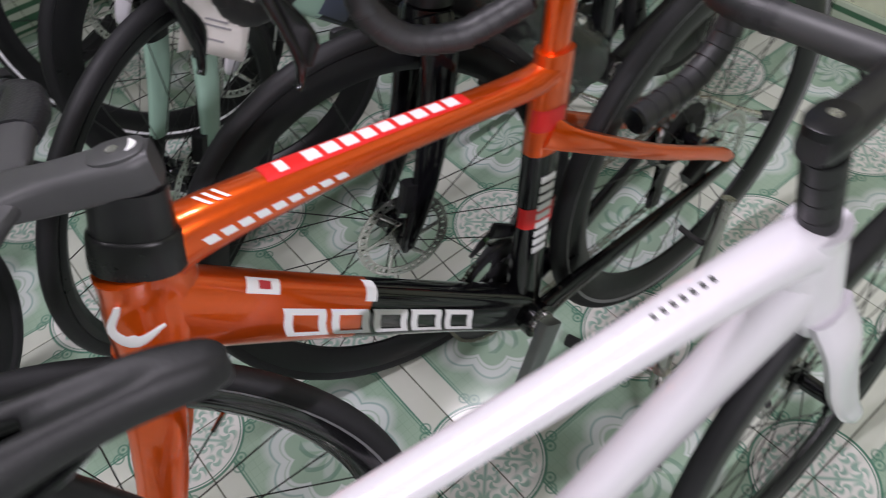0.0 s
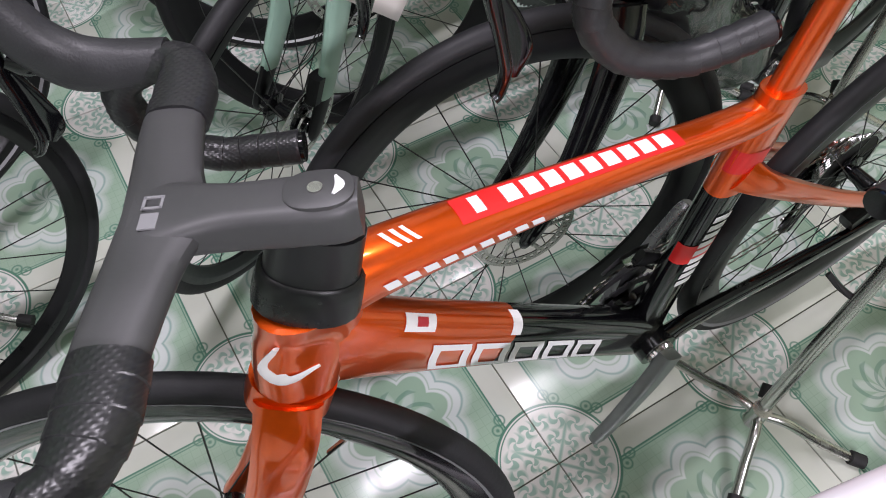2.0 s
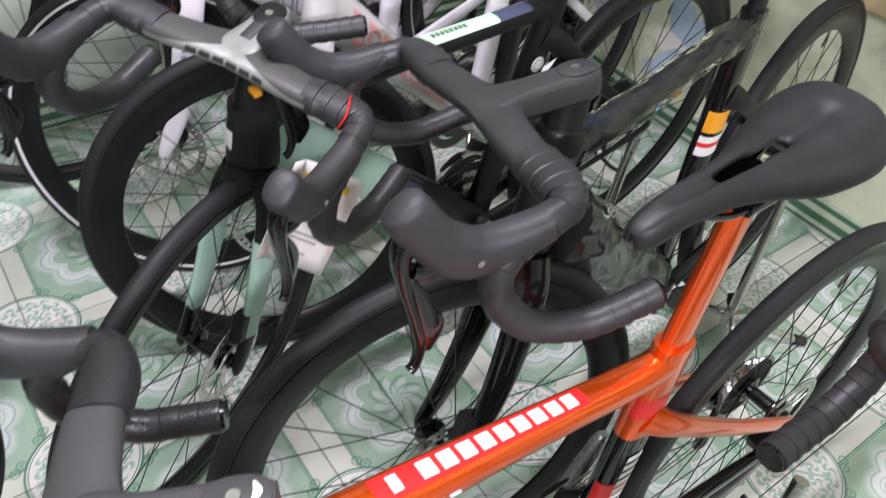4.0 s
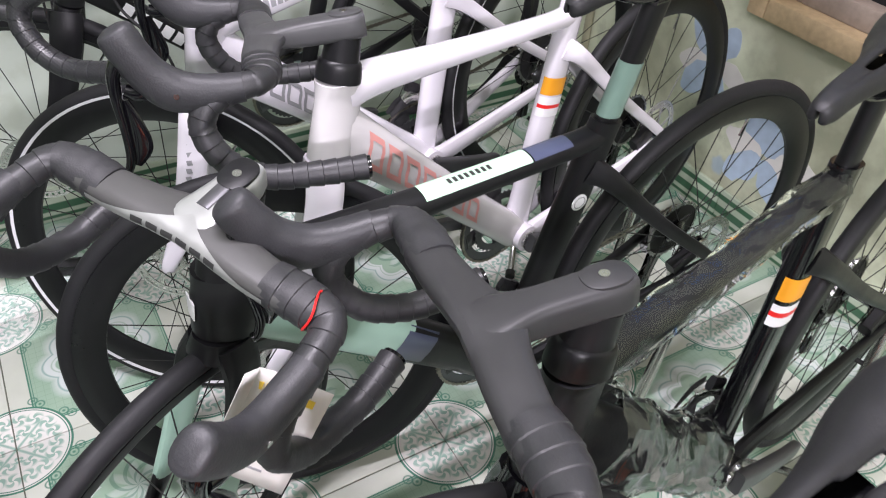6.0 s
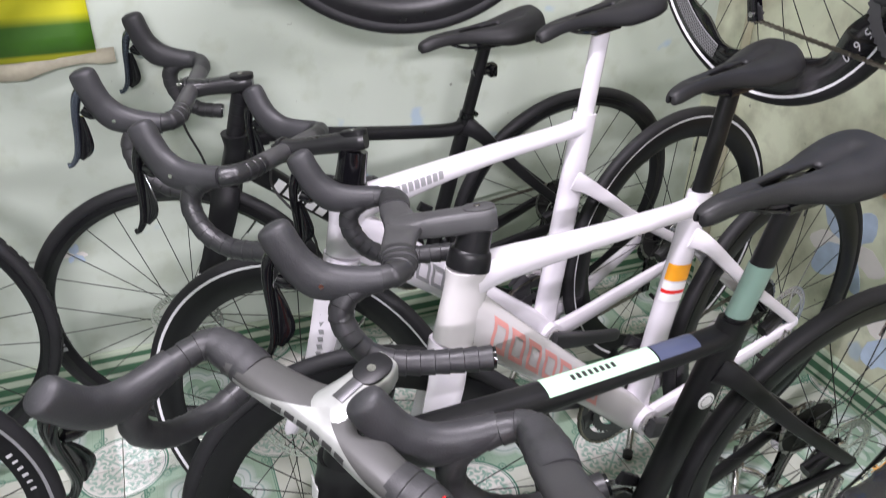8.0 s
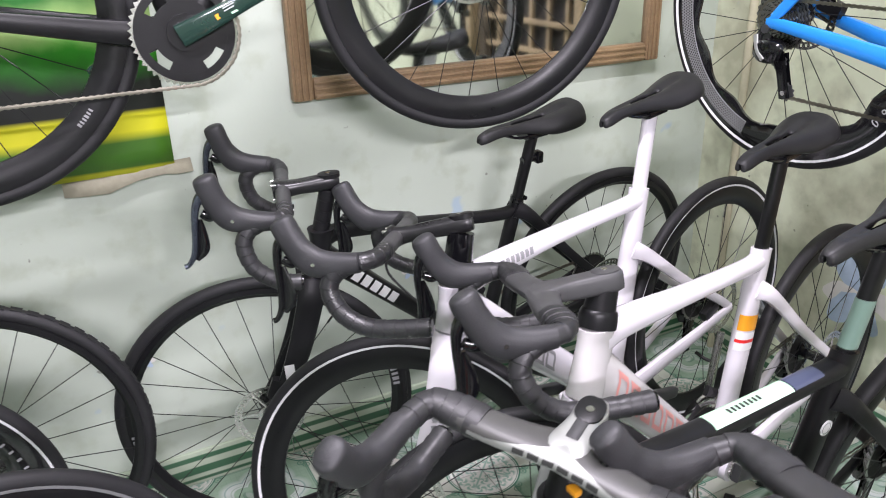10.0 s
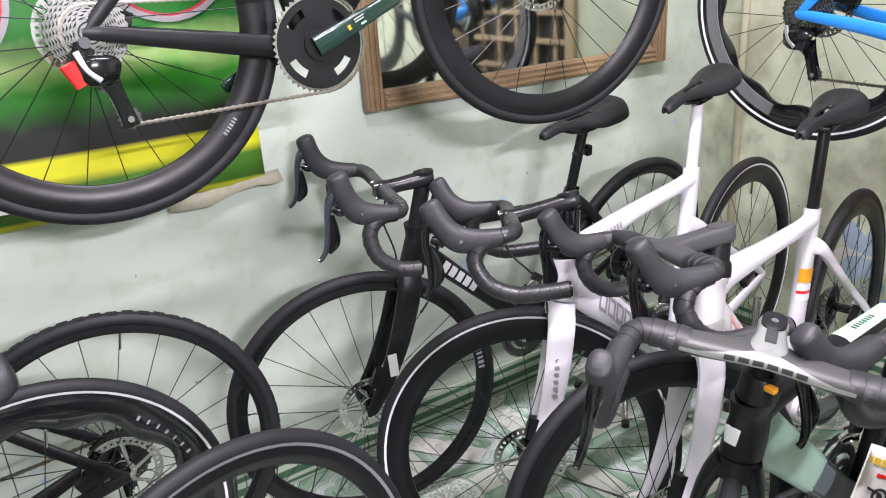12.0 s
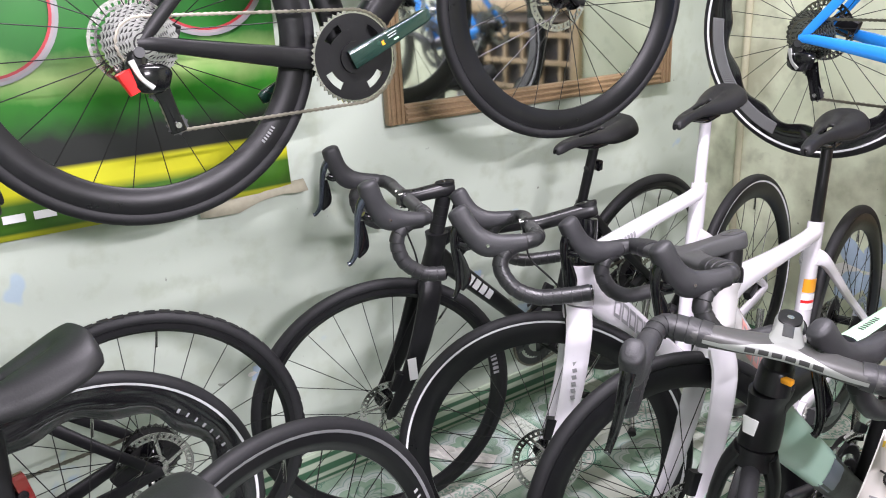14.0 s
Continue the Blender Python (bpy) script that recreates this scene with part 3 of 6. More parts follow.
def wheel(parent, name, m, depth=0.05, rim="rim", stripe=None, rear=False, tread=0, wave=0.0, waves=0, label="", marks=None):
    w = shared(("rim", depth, rim, wave), name, lambda: rim_bm(depth, wave, waves), M[rim], parent, label, m)
    shared(("tyre", tread), "tyre", lambda: tyre_bm(tread), M["tyre"], w)
    shared(("spokes", depth), "spokes", lambda: spokes_bm(depth), M["spoke"], w)
    shared("hub", "hub", hub_bm, M["gloss"], w)
    shared("rotor", "disc_rotor", rotor_bm, M["steel"], w)
    if rear:
        cogs = shared("cassette", "cassette", cassette_bm, M["cogs"], w)
        shared("coggap", "cog_carrier", cog_gap_bm, M["rubber"], cogs)
    if stripe:
        def ring():
            bm = bmesh.new()
            for s in (-1, 1):
                revolve(bm, [(BEAD + 0.0005, s * 0.0125), (BEAD + 0.0055, s * 0.0148), (BEAD + 0.0055, s * 0.0142), (BEAD + 0.0005, s * 0.0118)], 80)
            return bm
        shared(("stripe", stripe), "rim_stripe", ring, M[stripe], w)
    if marks:
        colour, n, start, size, *pitch = marks
        pitch = pitch[0] if pitch else size * 1.125 / (BEAD - depth * 0.5)
        rr = BEAD - depth * 0.5
        for s in (-1, 1):
            for g in (0, math.pi):
                bm = bmesh.new()
                for k in range(n):
                    a = g + start - k * pitch
                    box(bm, rr, s * 0.0136, 0, size * 1.3, 0.0012, size * (0.55 if k % 3 else 0.75), Matrix.Rotation(-a, 4, "Y"))
                part("rim_lettering", bm, M[colour], w)
    # valve
    shared(("valve", depth), "valve", lambda: rod(bmesh.new(), (0, 0, BEAD - depth + 0.003), (0, 0, BEAD - depth - 0.035), 0.003, 6), M["steel"], w)
    return w


def saddle(parent, x, z, tilt=0.0):
    """Short saddle with a pressure channel; its clamp at x, z; nose towards -x."""
    prof = [(-0.158, 0.003), (-0.156, 0.010), (-0.150, 0.015), (-0.135, 0.019), (-0.09, 0.022), (-0.04, 0.028), (0.01, 0.044), (0.05, 0.061), (0.095, 0.071), (0.122, 0.066), (0.132, 0.048)]

    def build():
        rows = catmull([(a, b) for a, b in prof], 3)
        bm = bmesh.new()
        nv = 18
        grid = []
        for i, (px, hw) in enumerate(rows):
            row = []
            for j in range(nv + 1):
                v = -1 + 2 * j / nv
                drop = -0.003 - (0.012 + 0.024 * min(1, hw / 0.055)) * abs(v) ** 5 - 0.006 * v * v * min(1, hw / 0.03)
                rise = 0.012 * max(0, (px - 0.02) / 0.09) ** 1.5 if px > 0.02 else 0.0
                nose = -0.012 * max(0, (-0.10 - px) / 0.05) ** 1.5 - 0.004 * max(0, (-0.148 - px) / 0.010) ** 2 if px < -0.10 else 0.0
                w = hw * (v if abs(v) < 0.9 else math.copysign(0.9 + (abs(v) - 0.9) * 0.2, v))
                dip = -0.006 * math.exp(-(v * hw / 0.010) ** 2) if -0.12 < px < 0.1 else 0.0
                row.append(bm.verts.new((px, w, drop + rise + nose + dip)))
            grid.append(row)
        for i in range(len(rows) - 1):
            for j in range(nv):
                v = abs((j + 0.5) / nv * 2 - 1) * rows[i][1]
                if -0.070 < rows[i][0] < 0.030 and v < 0.0058:
                    continue
                bm.faces.new((grid[i][j], grid[i + 1][j], grid[i + 1][j + 1], grid[i][j + 1]))
        return bm
    fresh = "saddle" not in MESHES
    o = shared("saddle", "saddle", build, M["saddle"], parent, "", Matrix.Translation((x, 0, z + 0.05)) @ Matrix.Rotation(tilt, 4, "Y"))
    md = o.modifiers.new("thick", "SOLIDIFY")
    md.thickness, md.offset = 0.011, -1
    md = o.modifiers.new("round", "SUBSURF")
    md.levels = md.render_levels = 1

    for r in (-1, 1):
        shared(("rail", r), "saddle_rail", lambda: loft(bmesh.new(), [(-0.105, r * 0.008, -0.02), (-0.05, r * 0.021, -0.040), (0.03, r * 0.022, -0.042), (0.085, r * 0.03, -0.018)], (0.0035, 0.0035), seg=8), M["gloss"], o)
    shared("clamp", "saddle_clamp", lambda: loft(bmesh.new(), [(-0.03, 0, -0.043), (0.03, 0, -0.043)], (0.028, 0.009), seg=12, sub=1, power=4), M["gloss"], o)
    return o


def bar_points(s, w, reach, drop, plug=0.105):
    return [(0, s * (w * 0.55), 0), (0, s * w * 0.78, 0.0), (-0.012, s * w * 0.95, 0.0), (-reach * 0.55, s * w * 1.0, -0.004), (-reach * 0.95, s * (w + 0.003), -0.022),
            (-reach * 1.05, s * (w + 0.006), -drop * 0.45), (-reach * 0.78, s * (w + 0.010), -drop * 0.8), (-reach * 0.25, s * (w + 0.014), -drop),
            (0.2 * reach * -1 + plug * 0.5, s * (w + 0.017), -drop * 1.03), (plug, s * (w + 0.018), -drop * 1.02)]


def cockpit(root, S, bx, bz, hx, style, tape="tape", w=0.195, mats=None, lever="gloss", ridges=True, reach=0.078, drop=0.125, plug=0.105, tilt=0.0):
    """Stem, bar, tape, hoods and levers; bar centre at bx, bz; steerer at hx; S turns it all."""
    mats = mats or {}
    T = Matrix.Translation((bx, 0, bz)) @ Matrix.Rotation(radians(tilt), 4, "Y") @ Matrix.Translation((-bx, 0, -bz))
    bm = bmesh.new()
    if style == "round":
        loft(bm, [(bx, -w * 0.6, bz), (bx, w * 0.6, bz)], (0.0158, 0.0158), seg=16, sub=1, side=(1, 0, 0))
        bar = part("handlebar", bm, M[mats.get("bar", "stem")], root, m=S)
        bm = bmesh.new()
        loft(bm, [(bx - 0.005, 0, bz), (bx + 0.03, 0, bz + 0.002), (hx, 0, bz + 0.004), (hx + 0.022, 0, bz + 0.004)], [(0.022, 0.021), (0.018, 0.016), (0.019, 0.018), (0.014, 0.015)], seg=16, power=2.6)
        stem_part = part("stem", bm, M[mats.get("stem", "satin")], root, m=S)
        bm = bmesh.new()
        loft(bm, [(bx - 0.020, 0, bz + 0.001), (bx - 0.010, 0, bz + 0.001), (bx - 0.004, 0, bz + 0.001)], [(0.020, 0.016), (0.0225, 0.022), (0.0225, 0.022)], seg=18, sub=2, power=3.4)
        part("faceplate", bm, M[mats.get("stem", "satin")], stem_part)
        for py in (-0.015, 0.015):
            for pz in (-0.014, 0.016):
                part("bolt", loft(bmesh.new(), [(bx - 0.022, py, bz + pz), (bx - 0.006, py, bz + pz)], (0.0034, 0.0034), seg=10, sub=1), M["steel"], stem_part)
    else:
        # one-piece aero bar: flat wing tops that sweep out of the stem
        pts, rad = [], []
        for v in (-1.0, -0.8, -0.55, -0.3, -0.14, 0, 0.14, 0.3, 0.55, 0.8, 1.0):
            a = abs(v)
            pts.append((bx - 0.006 + 0.016 * (1 - a) ** 2, v * w * 0.72, bz + 0.004 * (1 - a)))
            rad.append((0.0275 - 0.006 * a + 0.016 * max(0, 0.25 - a), 0.0105 + 0.004 * a))
        loft(bm, pts, rad, seg=16, sub=3, side=(1, 0, 0), power=2.6)
        bar = part("handlebar", bm, M[mats.get("bar", "stem")], root, m=S)
        bm = bmesh.new()
        loft(bm, [(bx - 0.012, 0, bz + 0.003), (bx + 0.02, 0, bz + 0.003), (bx + 0.055, 0, bz + 0.001), (hx + 0.008, 0, bz + 0.001), (hx + 0.027, 0, bz + 0.001)],
             [(0.036, 0.010), (0.027, 0.014), (0.0205, 0.0175), (0.0215, 0.0185), (0.0150, 0.0170)], seg=28, sub=4, power=4.2)
        part("stem", bm, M[mats.get("stem", "stem")], root, m=S)
    # cap and bolt on the stem
    bm = bmesh.new()
    up = 0.0022 if style == "round" else 0.0
    loft(bm, [(hx + 0.002, 0, bz + 0.012 + up), (hx + 0.002, 0, bz + 0.0202 + up), (hx + 0.002, 0, bz + 0.0209 + up)], [(0.0235, 0.0178), (0.0235, 0.0178), (0.0222, 0.0165)], seg=28, sub=1, side=(1, 0, 0), power=2.5)
    cap = part("stem_cap", bm, M["black" if style == "round" or mats.get("stem") == "silver" else mats.get("stem", "stem")], root, m=S)
    bm = bmesh.new()
    loft(bm, [(hx, 0, bz + 0.018 + up), (hx, 0, bz + 0.0222 + up)], (0.0052, 0.0052), seg=14, sub=1)
    part("bolt", bm, M["steel"], cap)
    for s in (-1, 1):
        pts = [(bx + p[0], p[1], bz + p[2]) for p in bar_points(s, w, reach, drop, plug)]
        fine = np.array([tuple(p) for p in catmull(pts, 14)])
        arc = np.concatenate(([0.0], np.cumsum(np.linalg.norm(np.diff(fine, axis=0), axis=1))))
        flat, bend = arc[10], arc[36]
        # overlapping wraps of tape, each ending in a small step
        step = 0.0009 if tape == "weave" else 0.0014
        wraps = max(6, round(arc[-1] / 0.0185))
        pitch = arc[-1] / wraps
        where, rad = [], []
        for k in range(wraps):
            for f, lift in ((0.0, 0.0), (0.10, 0.06), (0.36, 0.42), (0.64, 0.74), (0.86, 0.95), (0.95, 1.0)):
                where.append((k + f) * pitch)
                rad.append((0.0162 + (step * (lift - 0.5) if ridges else 0.0),) * 2)
        where.append(arc[-1])
        rad.append((0.0160, 0.0160))
        fine = np.stack([np.interp(where, arc, fine[:, c]) for c in range(3)], axis=1)
        if style == "aero":
            # the tape starts flat on the wing and rounds off towards the bend
            for k, along in enumerate(where):
                g = 1 - min(1.0, max(0.0, (along - flat) / (bend - flat)))
                g = g * g * (3 - 2 * g)
                rad[k] = (rad[k][0] + 0.0014 * g, rad[k][1] + 0.0085 * g)
                fine[k] = fine[k] + np.array((-0.004 * g, 0, 0))
        bm = bmesh.new()
        loft(bm, [tuple(p) for p in fine], rad, seg=18, sub=1, side=(0.0, 0.3, 1.0), power=2.3 if style == "aero" else 2.0)
        part("bar_tape", bm, M[tape], bar, m=T)
        e = pts[-1]
        bm = bmesh.new()
        loft(bm, [(e[0] - 0.001, e[1], e[2]), (e[0] + 0.004, e[1], e[2])], (0.0150, 0.0150), seg=14, sub=1)
        part("bar_plug", bm, M["gloss"], bar, m=T)
        hx0, hy = bx - reach * 0.80, s * (w + 0.001)
        bm = bmesh.new()
        loft(bm, [(hx0 + 0.036, hy, bz - 0.001), (hx0 + 0.012, hy, bz - 0.002), (hx0 - 0.018, hy, bz - 0.002), (hx0 - 0.044, hy, bz + 0.004), (hx0 - 0.066, hy, bz + 0.024),
                  (hx0 - 0.080, hy, bz + 0.048), (hx0 - 0.088, hy, bz + 0.066), (hx0 - 0.0925, hy, bz + 0.077), (hx0 - 0.0945, hy, bz + 0.0815)],
             [(0.0168, 0.0170), (0.0180, 0.0190), (0.0175, 0.0225), (0.0170, 0.0255), (0.0170, 0.0235), (0.0178, 0.0225), (0.0176, 0.0225), (0.0160, 0.0200), (0.0090, 0.0110)], seg=20, sub=5, power=2.4)
        hood = part("brake_hood", bm, M["hood"], root, m=S @ T)
        bm = bmesh.new()
        loft(bm, [(hx0 - 0.084, hy, bz + 0.056), (hx0 - 0.102, hy, bz + 0.034), (hx0 - 0.107, hy + s * 0.001, bz + 0.002), (hx0 - 0.106, hy + s * 0.003, bz - 0.038),
                  (hx0 - 0.107, hy + s * 0.006, bz - 0.072), (hx0 - 0.116, hy + s * 0.008, bz - 0.092), (hx0 - 0.123, hy + s * 0.009, bz - 0.096)],
             [(0.0105, 0.012), (0.0108, 0.0088), (0.0092, 0.0068), (0.0078, 0.0056), (0.0070, 0.0058), (0.0056, 0.0046), (0.0056, 0.0050)], seg=14, sub=5, power=2.4)
        part("brake_lever", bm, M[lever], hood)
        bm = bmesh.new()
        loft(bm, [(hx0 - 0.098, hy + s * 0.001, bz - 0.002), (hx0 - 0.093, hy + s * 0.003, bz - 0.032), (hx0 - 0.092, hy + s * 0.005, bz - 0.060), (hx0 - 0.101, hy + s * 0.007, bz - 0.082)],
             [(0.0030, 0.004), (0.0026, 0.0095), (0.0024, 0.0125), (0.0020, 0.004)], seg=12, sub=5)
        part("shift_paddle", bm, M["gloss"], hood)
        bm = bmesh.new()
        loft(bm, [(hx0 - 0.066, hy, bz + 0.012), (hx0 - 0.082, hy, bz + 0.004), (hx0 - 0.096, hy, bz + 0.010)], [(0.009, 0.012), (0.0085, 0.010), (0.007, 0.007)], seg=12, sub=3, power=3)
        part("lever_pivot", bm, M["gloss"], hood)
        bm = bmesh.new()
        loft(bm, [(hx0 - 0.040, hy + s * 0.0165, bz + 0.002), (hx0 - 0.040, hy + s * 0.0185, bz + 0.002)], (0.0034, 0.0034), seg=10, sub=1, side=(1, 0, 0))
        part("bolt", bm, M["steel"], hood)
    return bar


BB = [0.60, 0.27]
GEO = {"k": 0.2346, "rx": 0.978}
HEAD = radians(72.5)


def axis_x(z):
    return 0.047 + (z - 0.34) / math.tan(HEAD)


def seat_x(z):
    return BB[0] + (z - BB[1]) * GEO["k"]


def bike(label, m, paint=None, steer=0.0, top=0.80, bar_z=0.885, stem=0.10, post=0.93, style="aero", front=None, rear=None, tubes="aero", crank=200.0,
         ring="std", cockpit_mats=None, lever="gloss", tape="tape", ridges=True, post_mat="black", arm="alu", stays=0.66, slope=0.03, bar_w=0.195, lift=0.0, seat=True, bbx=0.60, k=0.2346, rx=0.978, bulk=0.0, reach=0.078, drop=0.125, plug=0.105, tilt=0.0, rise=0.0, setback=0.0):
    """A road bike: front axle over the origin, front towards -x, right side towards +y; rear wheel lifted by lift (m)."""
    BB[0], GEO["k"], GEO["rx"] = bbx, k, rx
    P = dict(head="black", top="black", down="black", down2=None, seat="black", seat2=None, stay="black", chain="black", fork="black", spacer="black")
    P.update(paint or {})
    root = new("road_bike")
    pitch = Matrix.Translation((0, 0, WR)) @ Matrix.Rotation(-math.atan2(lift, 0.98), 4, "Y") @ Matrix.Translation((0, 0, -WR))
    root.matrix_world = m @ pitch
    tagged(root, label, "bicycle", "road bikes in the shop")
    z0 = 0.675
    ax = Vector((axis_x(z0), 0, z0))
    up = Vector((math.cos(HEAD), 0, math.sin(HEAD)))
    S = Matrix.Translation(ax) @ Matrix.Rotation(radians(steer), 4, up) @ Matrix.Translation(-ax)
    front, rear = dict(front or {}), dict(rear or {})
    # frame tubes
    fat = tubes == "aero"
    bm = bmesh.new()
    f = (0.040 + bulk) if fat else 0.026
    hw = 0.024 if fat else 0.022
    loft(bm, [(axis_x(z0 - 0.004) + 0.004, 0, z0 - 0.004), (axis_x(z0 + 0.04) + 0.006, 0, z0 + 0.04), (axis_x(top - 0.03) + 0.006, 0, top - 0.03), (axis_x(top), 0, top)],
         [(0.0295, 0.034 + bulk * 0.6) if fat else (hw + 0.003, f * 0.97), (hw + 0.0015, f * 0.95), (hw, f * 0.95), (0.0292, 0.0345 + bulk) if fat and not P.get("slim") else (hw + 0.003, 0.030)], seg=24, power=2.2)
    part("head_tube", bm, M[P["head"]], root)
    zt = top - 0.025 + rise
    zs = top - slope
    ze = zs + rise
    bm = bmesh.new()
    tt = P.get("toptube", 1.0)
    loft(bm, [(axis_x(zt) + 0.010, 0, zt), (axis_x(zt) + 0.07, 0, zt + 0.002), (0.5 * (axis_x(zt) + seat_x(ze)), 0, 0.5 * (zt + ze) + 0.002 + 0.3 * rise), (seat_x(ze) - 0.06, 0, ze + 0.002), (seat_x(ze), 0, ze)],
         [(0.025 * tt, 0.032 * tt), (0.0245 * tt, 0.027 * tt), (0.021 * tt, 0.018 * tt), (0.019 * tt, 0.0165 * tt), (0.018, 0.021 * tt)] if fat else [(0.018, 0.02), (0.018, 0.018), (0.016, 0.015), (0.015, 0.015), (0.015, 0.016)], seg=18, power=2.6, keep="top")
    toptube = part("top_tube", bm, M[P["top"]], root)
    a, b = Vector((axis_x(0.712) + 0.010, 0, 0.712)), Vector((BB[0] - 0.012, 0, BB[1] + 0.008))
    dw, dh = (0.024, 0.042) if fat else (0.020, 0.024)
    cut = P.get("cut", 0.5)
    mid = a.lerp(b, cut)
    TUBES["down"] = ([a, a.lerp(b, 0.3), a.lerp(b, 0.7), b], [(dw, dh * 1.12), (dw, dh * 0.96), (dw + 0.001, dh * 0.86), (dw + 0.006, dh * 0.88)], 2.8)
    bm = bmesh.new()
    if P["down2"]:
        loft(bm, [a, a.lerp(b, cut * 0.5), mid], [(dw, dh * 1.12), (dw, dh * 1.0), (dw, dh * 0.93)], seg=18, power=2.8)
    else:
        loft(bm, [a, a.lerp(b, 0.3), a.lerp(b, 0.7), b], [(dw, dh * 1.12), (dw, dh * 0.96), (dw + 0.001, dh * 0.86), (dw + 0.006, dh * 0.88)], seg=18, power=2.8, keep="down")
    downtube = part("down_tube", bm, M[P["down"]], root)
    if P["down2"]:
        bm = bmesh.new()
        loft(bm, [mid, mid.lerp(b, 0.5), b], [(dw, dh * 0.93), (dw + 0.001, dh * 0.86), (dw + 0.006, dh * 0.88)], seg=18, power=2.8)
        part("down_tube", bm, M[P["down2"]], root)
    bm = bmesh.new()
    sm = stays - 0.028 if P["seat2"] else BB[1] + (zs - BB[1]) * 0.62
    sw, sh = (0.018, 0.030) if fat else (0.016, 0.018)
    if P["seat2"]:
        loft(bm, [(seat_x(BB[1]), 0, BB[1]), (seat_x(0.36), 0, 0.36), (seat_x(sm), 0, sm)], [(sw + 0.006, sh), (sw, sh), (sw, sh)], seg=16, power=2.5)
    else:
        loft(bm, [(seat_x(BB[1]), 0, BB[1]), (seat_x(0.36), 0, 0.36), (seat_x(sm), 0, sm), (seat_x(ze + 0.025), 0, ze + 0.025)], [(sw + 0.006, sh), (sw, sh), (sw, sh), (sw, sh * 0.9)], seg=16, power=2.5)
    TUBES["seat"] = ([(seat_x(BB[1]), 0, BB[1]), (seat_x(0.36), 0, 0.36), (seat_x(sm), 0, sm), (seat_x(ze + 0.025), 0, ze + 0.025)], [(sw + 0.006, sh), (sw, sh), (sw, sh), (sw, sh * 0.9)], 2.5)
    seattube = part("seat_tube", bm, M[P["seat"]], root)
    if P["seat2"]:
        bm = bmesh.new()
        loft(bm, [(seat_x(sm), 0, sm), (seat_x(0.5 * (sm + ze)), 0, 0.5 * (sm + ze)), (seat_x(ze + 0.025), 0, ze + 0.025)], [(sw, sh), (sw, sh), (sw, sh * 0.9)], seg=16, power=2.5)
        part("seat_tube", bm, M[P["seat2"]], root)
    bm = bmesh.new()
    loft(bm, [(BB[0], -0.043, BB[1]), (BB[0], 0.043, BB[1])], (0.030, 0.030), seg=20, sub=1, side=(1, 0, 0))
    part("bottom_bracket", bm, M[P["chain"]], root)
    rz = 0.34
    for s in (-1, 1):
        bm = bmesh.new()
        loft(bm, [(BB[0] + 0.01, s * 0.030, BB[1] + 0.002), (BB[0] + 0.09, s * 0.030, BB[1] + 0.006), (rx - 0.12, s * 0.052, 0.315), (rx - 0.02, s * 0.064, rz - 0.004), (rx + 0.012, s * 0.064, rz)],
             [(0.013, 0.024), (0.011, 0.022), (0.009, 0.016), (0.006, 0.013), (0.005, 0.012)], seg=12, power=2.6)
        part("chainstay", bm, M[P["chain"]], root)
        bm = bmesh.new()
        loft(bm, [(seat_x(stays) - 0.004, s * 0.010, stays + 0.004), (seat_x(stays) + 0.035, s * 0.028, stays - 0.026), (0.5 * (seat_x(stays) + rx), s * 0.046, 0.5 * (stays + rz)), (rx - 0.03, s * 0.061, rz + 0.036), (rx + 0.004, s * 0.064, rz + 0.002)],
             [(0.012, 0.024), (0.010, 0.017), (0.0075, 0.013), (0.006, 0.012), (0.005, 0.010)], seg=12, power=2.6)
        part("seatstay", bm, M[P["stay"]], root)
    # fork
    bm = bmesh.new()
    zc = z0 - 0.006
    loft(bm, [(axis_x(zc), 0, zc), (axis_x(0.64) - 0.002, 0, 0.642)], [(0.0292, 0.0337 + bulk * 0.6) if fat else (hw + 0.003, f * 0.97), (0.034, f * 0.82)], seg=24, power=2.2)
    fork = part("fork", bm, M[P["fork"]], root, m=S)
    for s in (-1, 1):
        bm = bmesh.new()
        loft(bm, [(axis_x(0.655), s * 0.020, 0.662), (axis_x(0.61), s * 0.040, 0.61), (axis_x(0.50) - 0.006, s * 0.047, 0.50), (axis_x(0.40) - 0.025, s * 0.052, 0.40), (-0.001, s * 0.055, 0.338), (-0.003, s * 0.055, 0.328)],
             [(0.016, 0.030), (0.012, 0.029), (0.010, 0.026), (0.009, 0.020), (0.008, 0.014), (0.006, 0.009)], seg=14, power=2.5)
        part("fork_leg", bm, M[P["fork"]], fork)
    bm = bmesh.new()
    loft(bm, [(0.02, -0.046, 0.395), (0.038, -0.046, 0.44)], [(0.012, 0.018), (0.012, 0.016)], seg=10, sub=1, power=4)
    part("brake_caliper", bm, M["black"], fork)
    bm = bmesh.new()
    loft(bm, [(rx - 0.085, -0.046, 0.345), (rx - 0.035, -0.046, 0.365)], [(0.012, 0.016), (0.012, 0.018)], seg=10, sub=1, power=4)
    part("brake_caliper", bm, M["black"], root)
    wheel(root, "front_wheel", S @ Matrix.Translation((0, 0, 0.34)) @ Matrix.Rotation(front.pop("spin", 0.7), 4, "Y"), **front)
    wheel(root, "rear_wheel", Matrix.Translation((rx, 0, 0.34)) @ Matrix.Rotation(rear.pop("spin", 0.3), 4, "Y"), rear=True, **rear)
    # spacers and cockpit
    bm = bmesh.new()
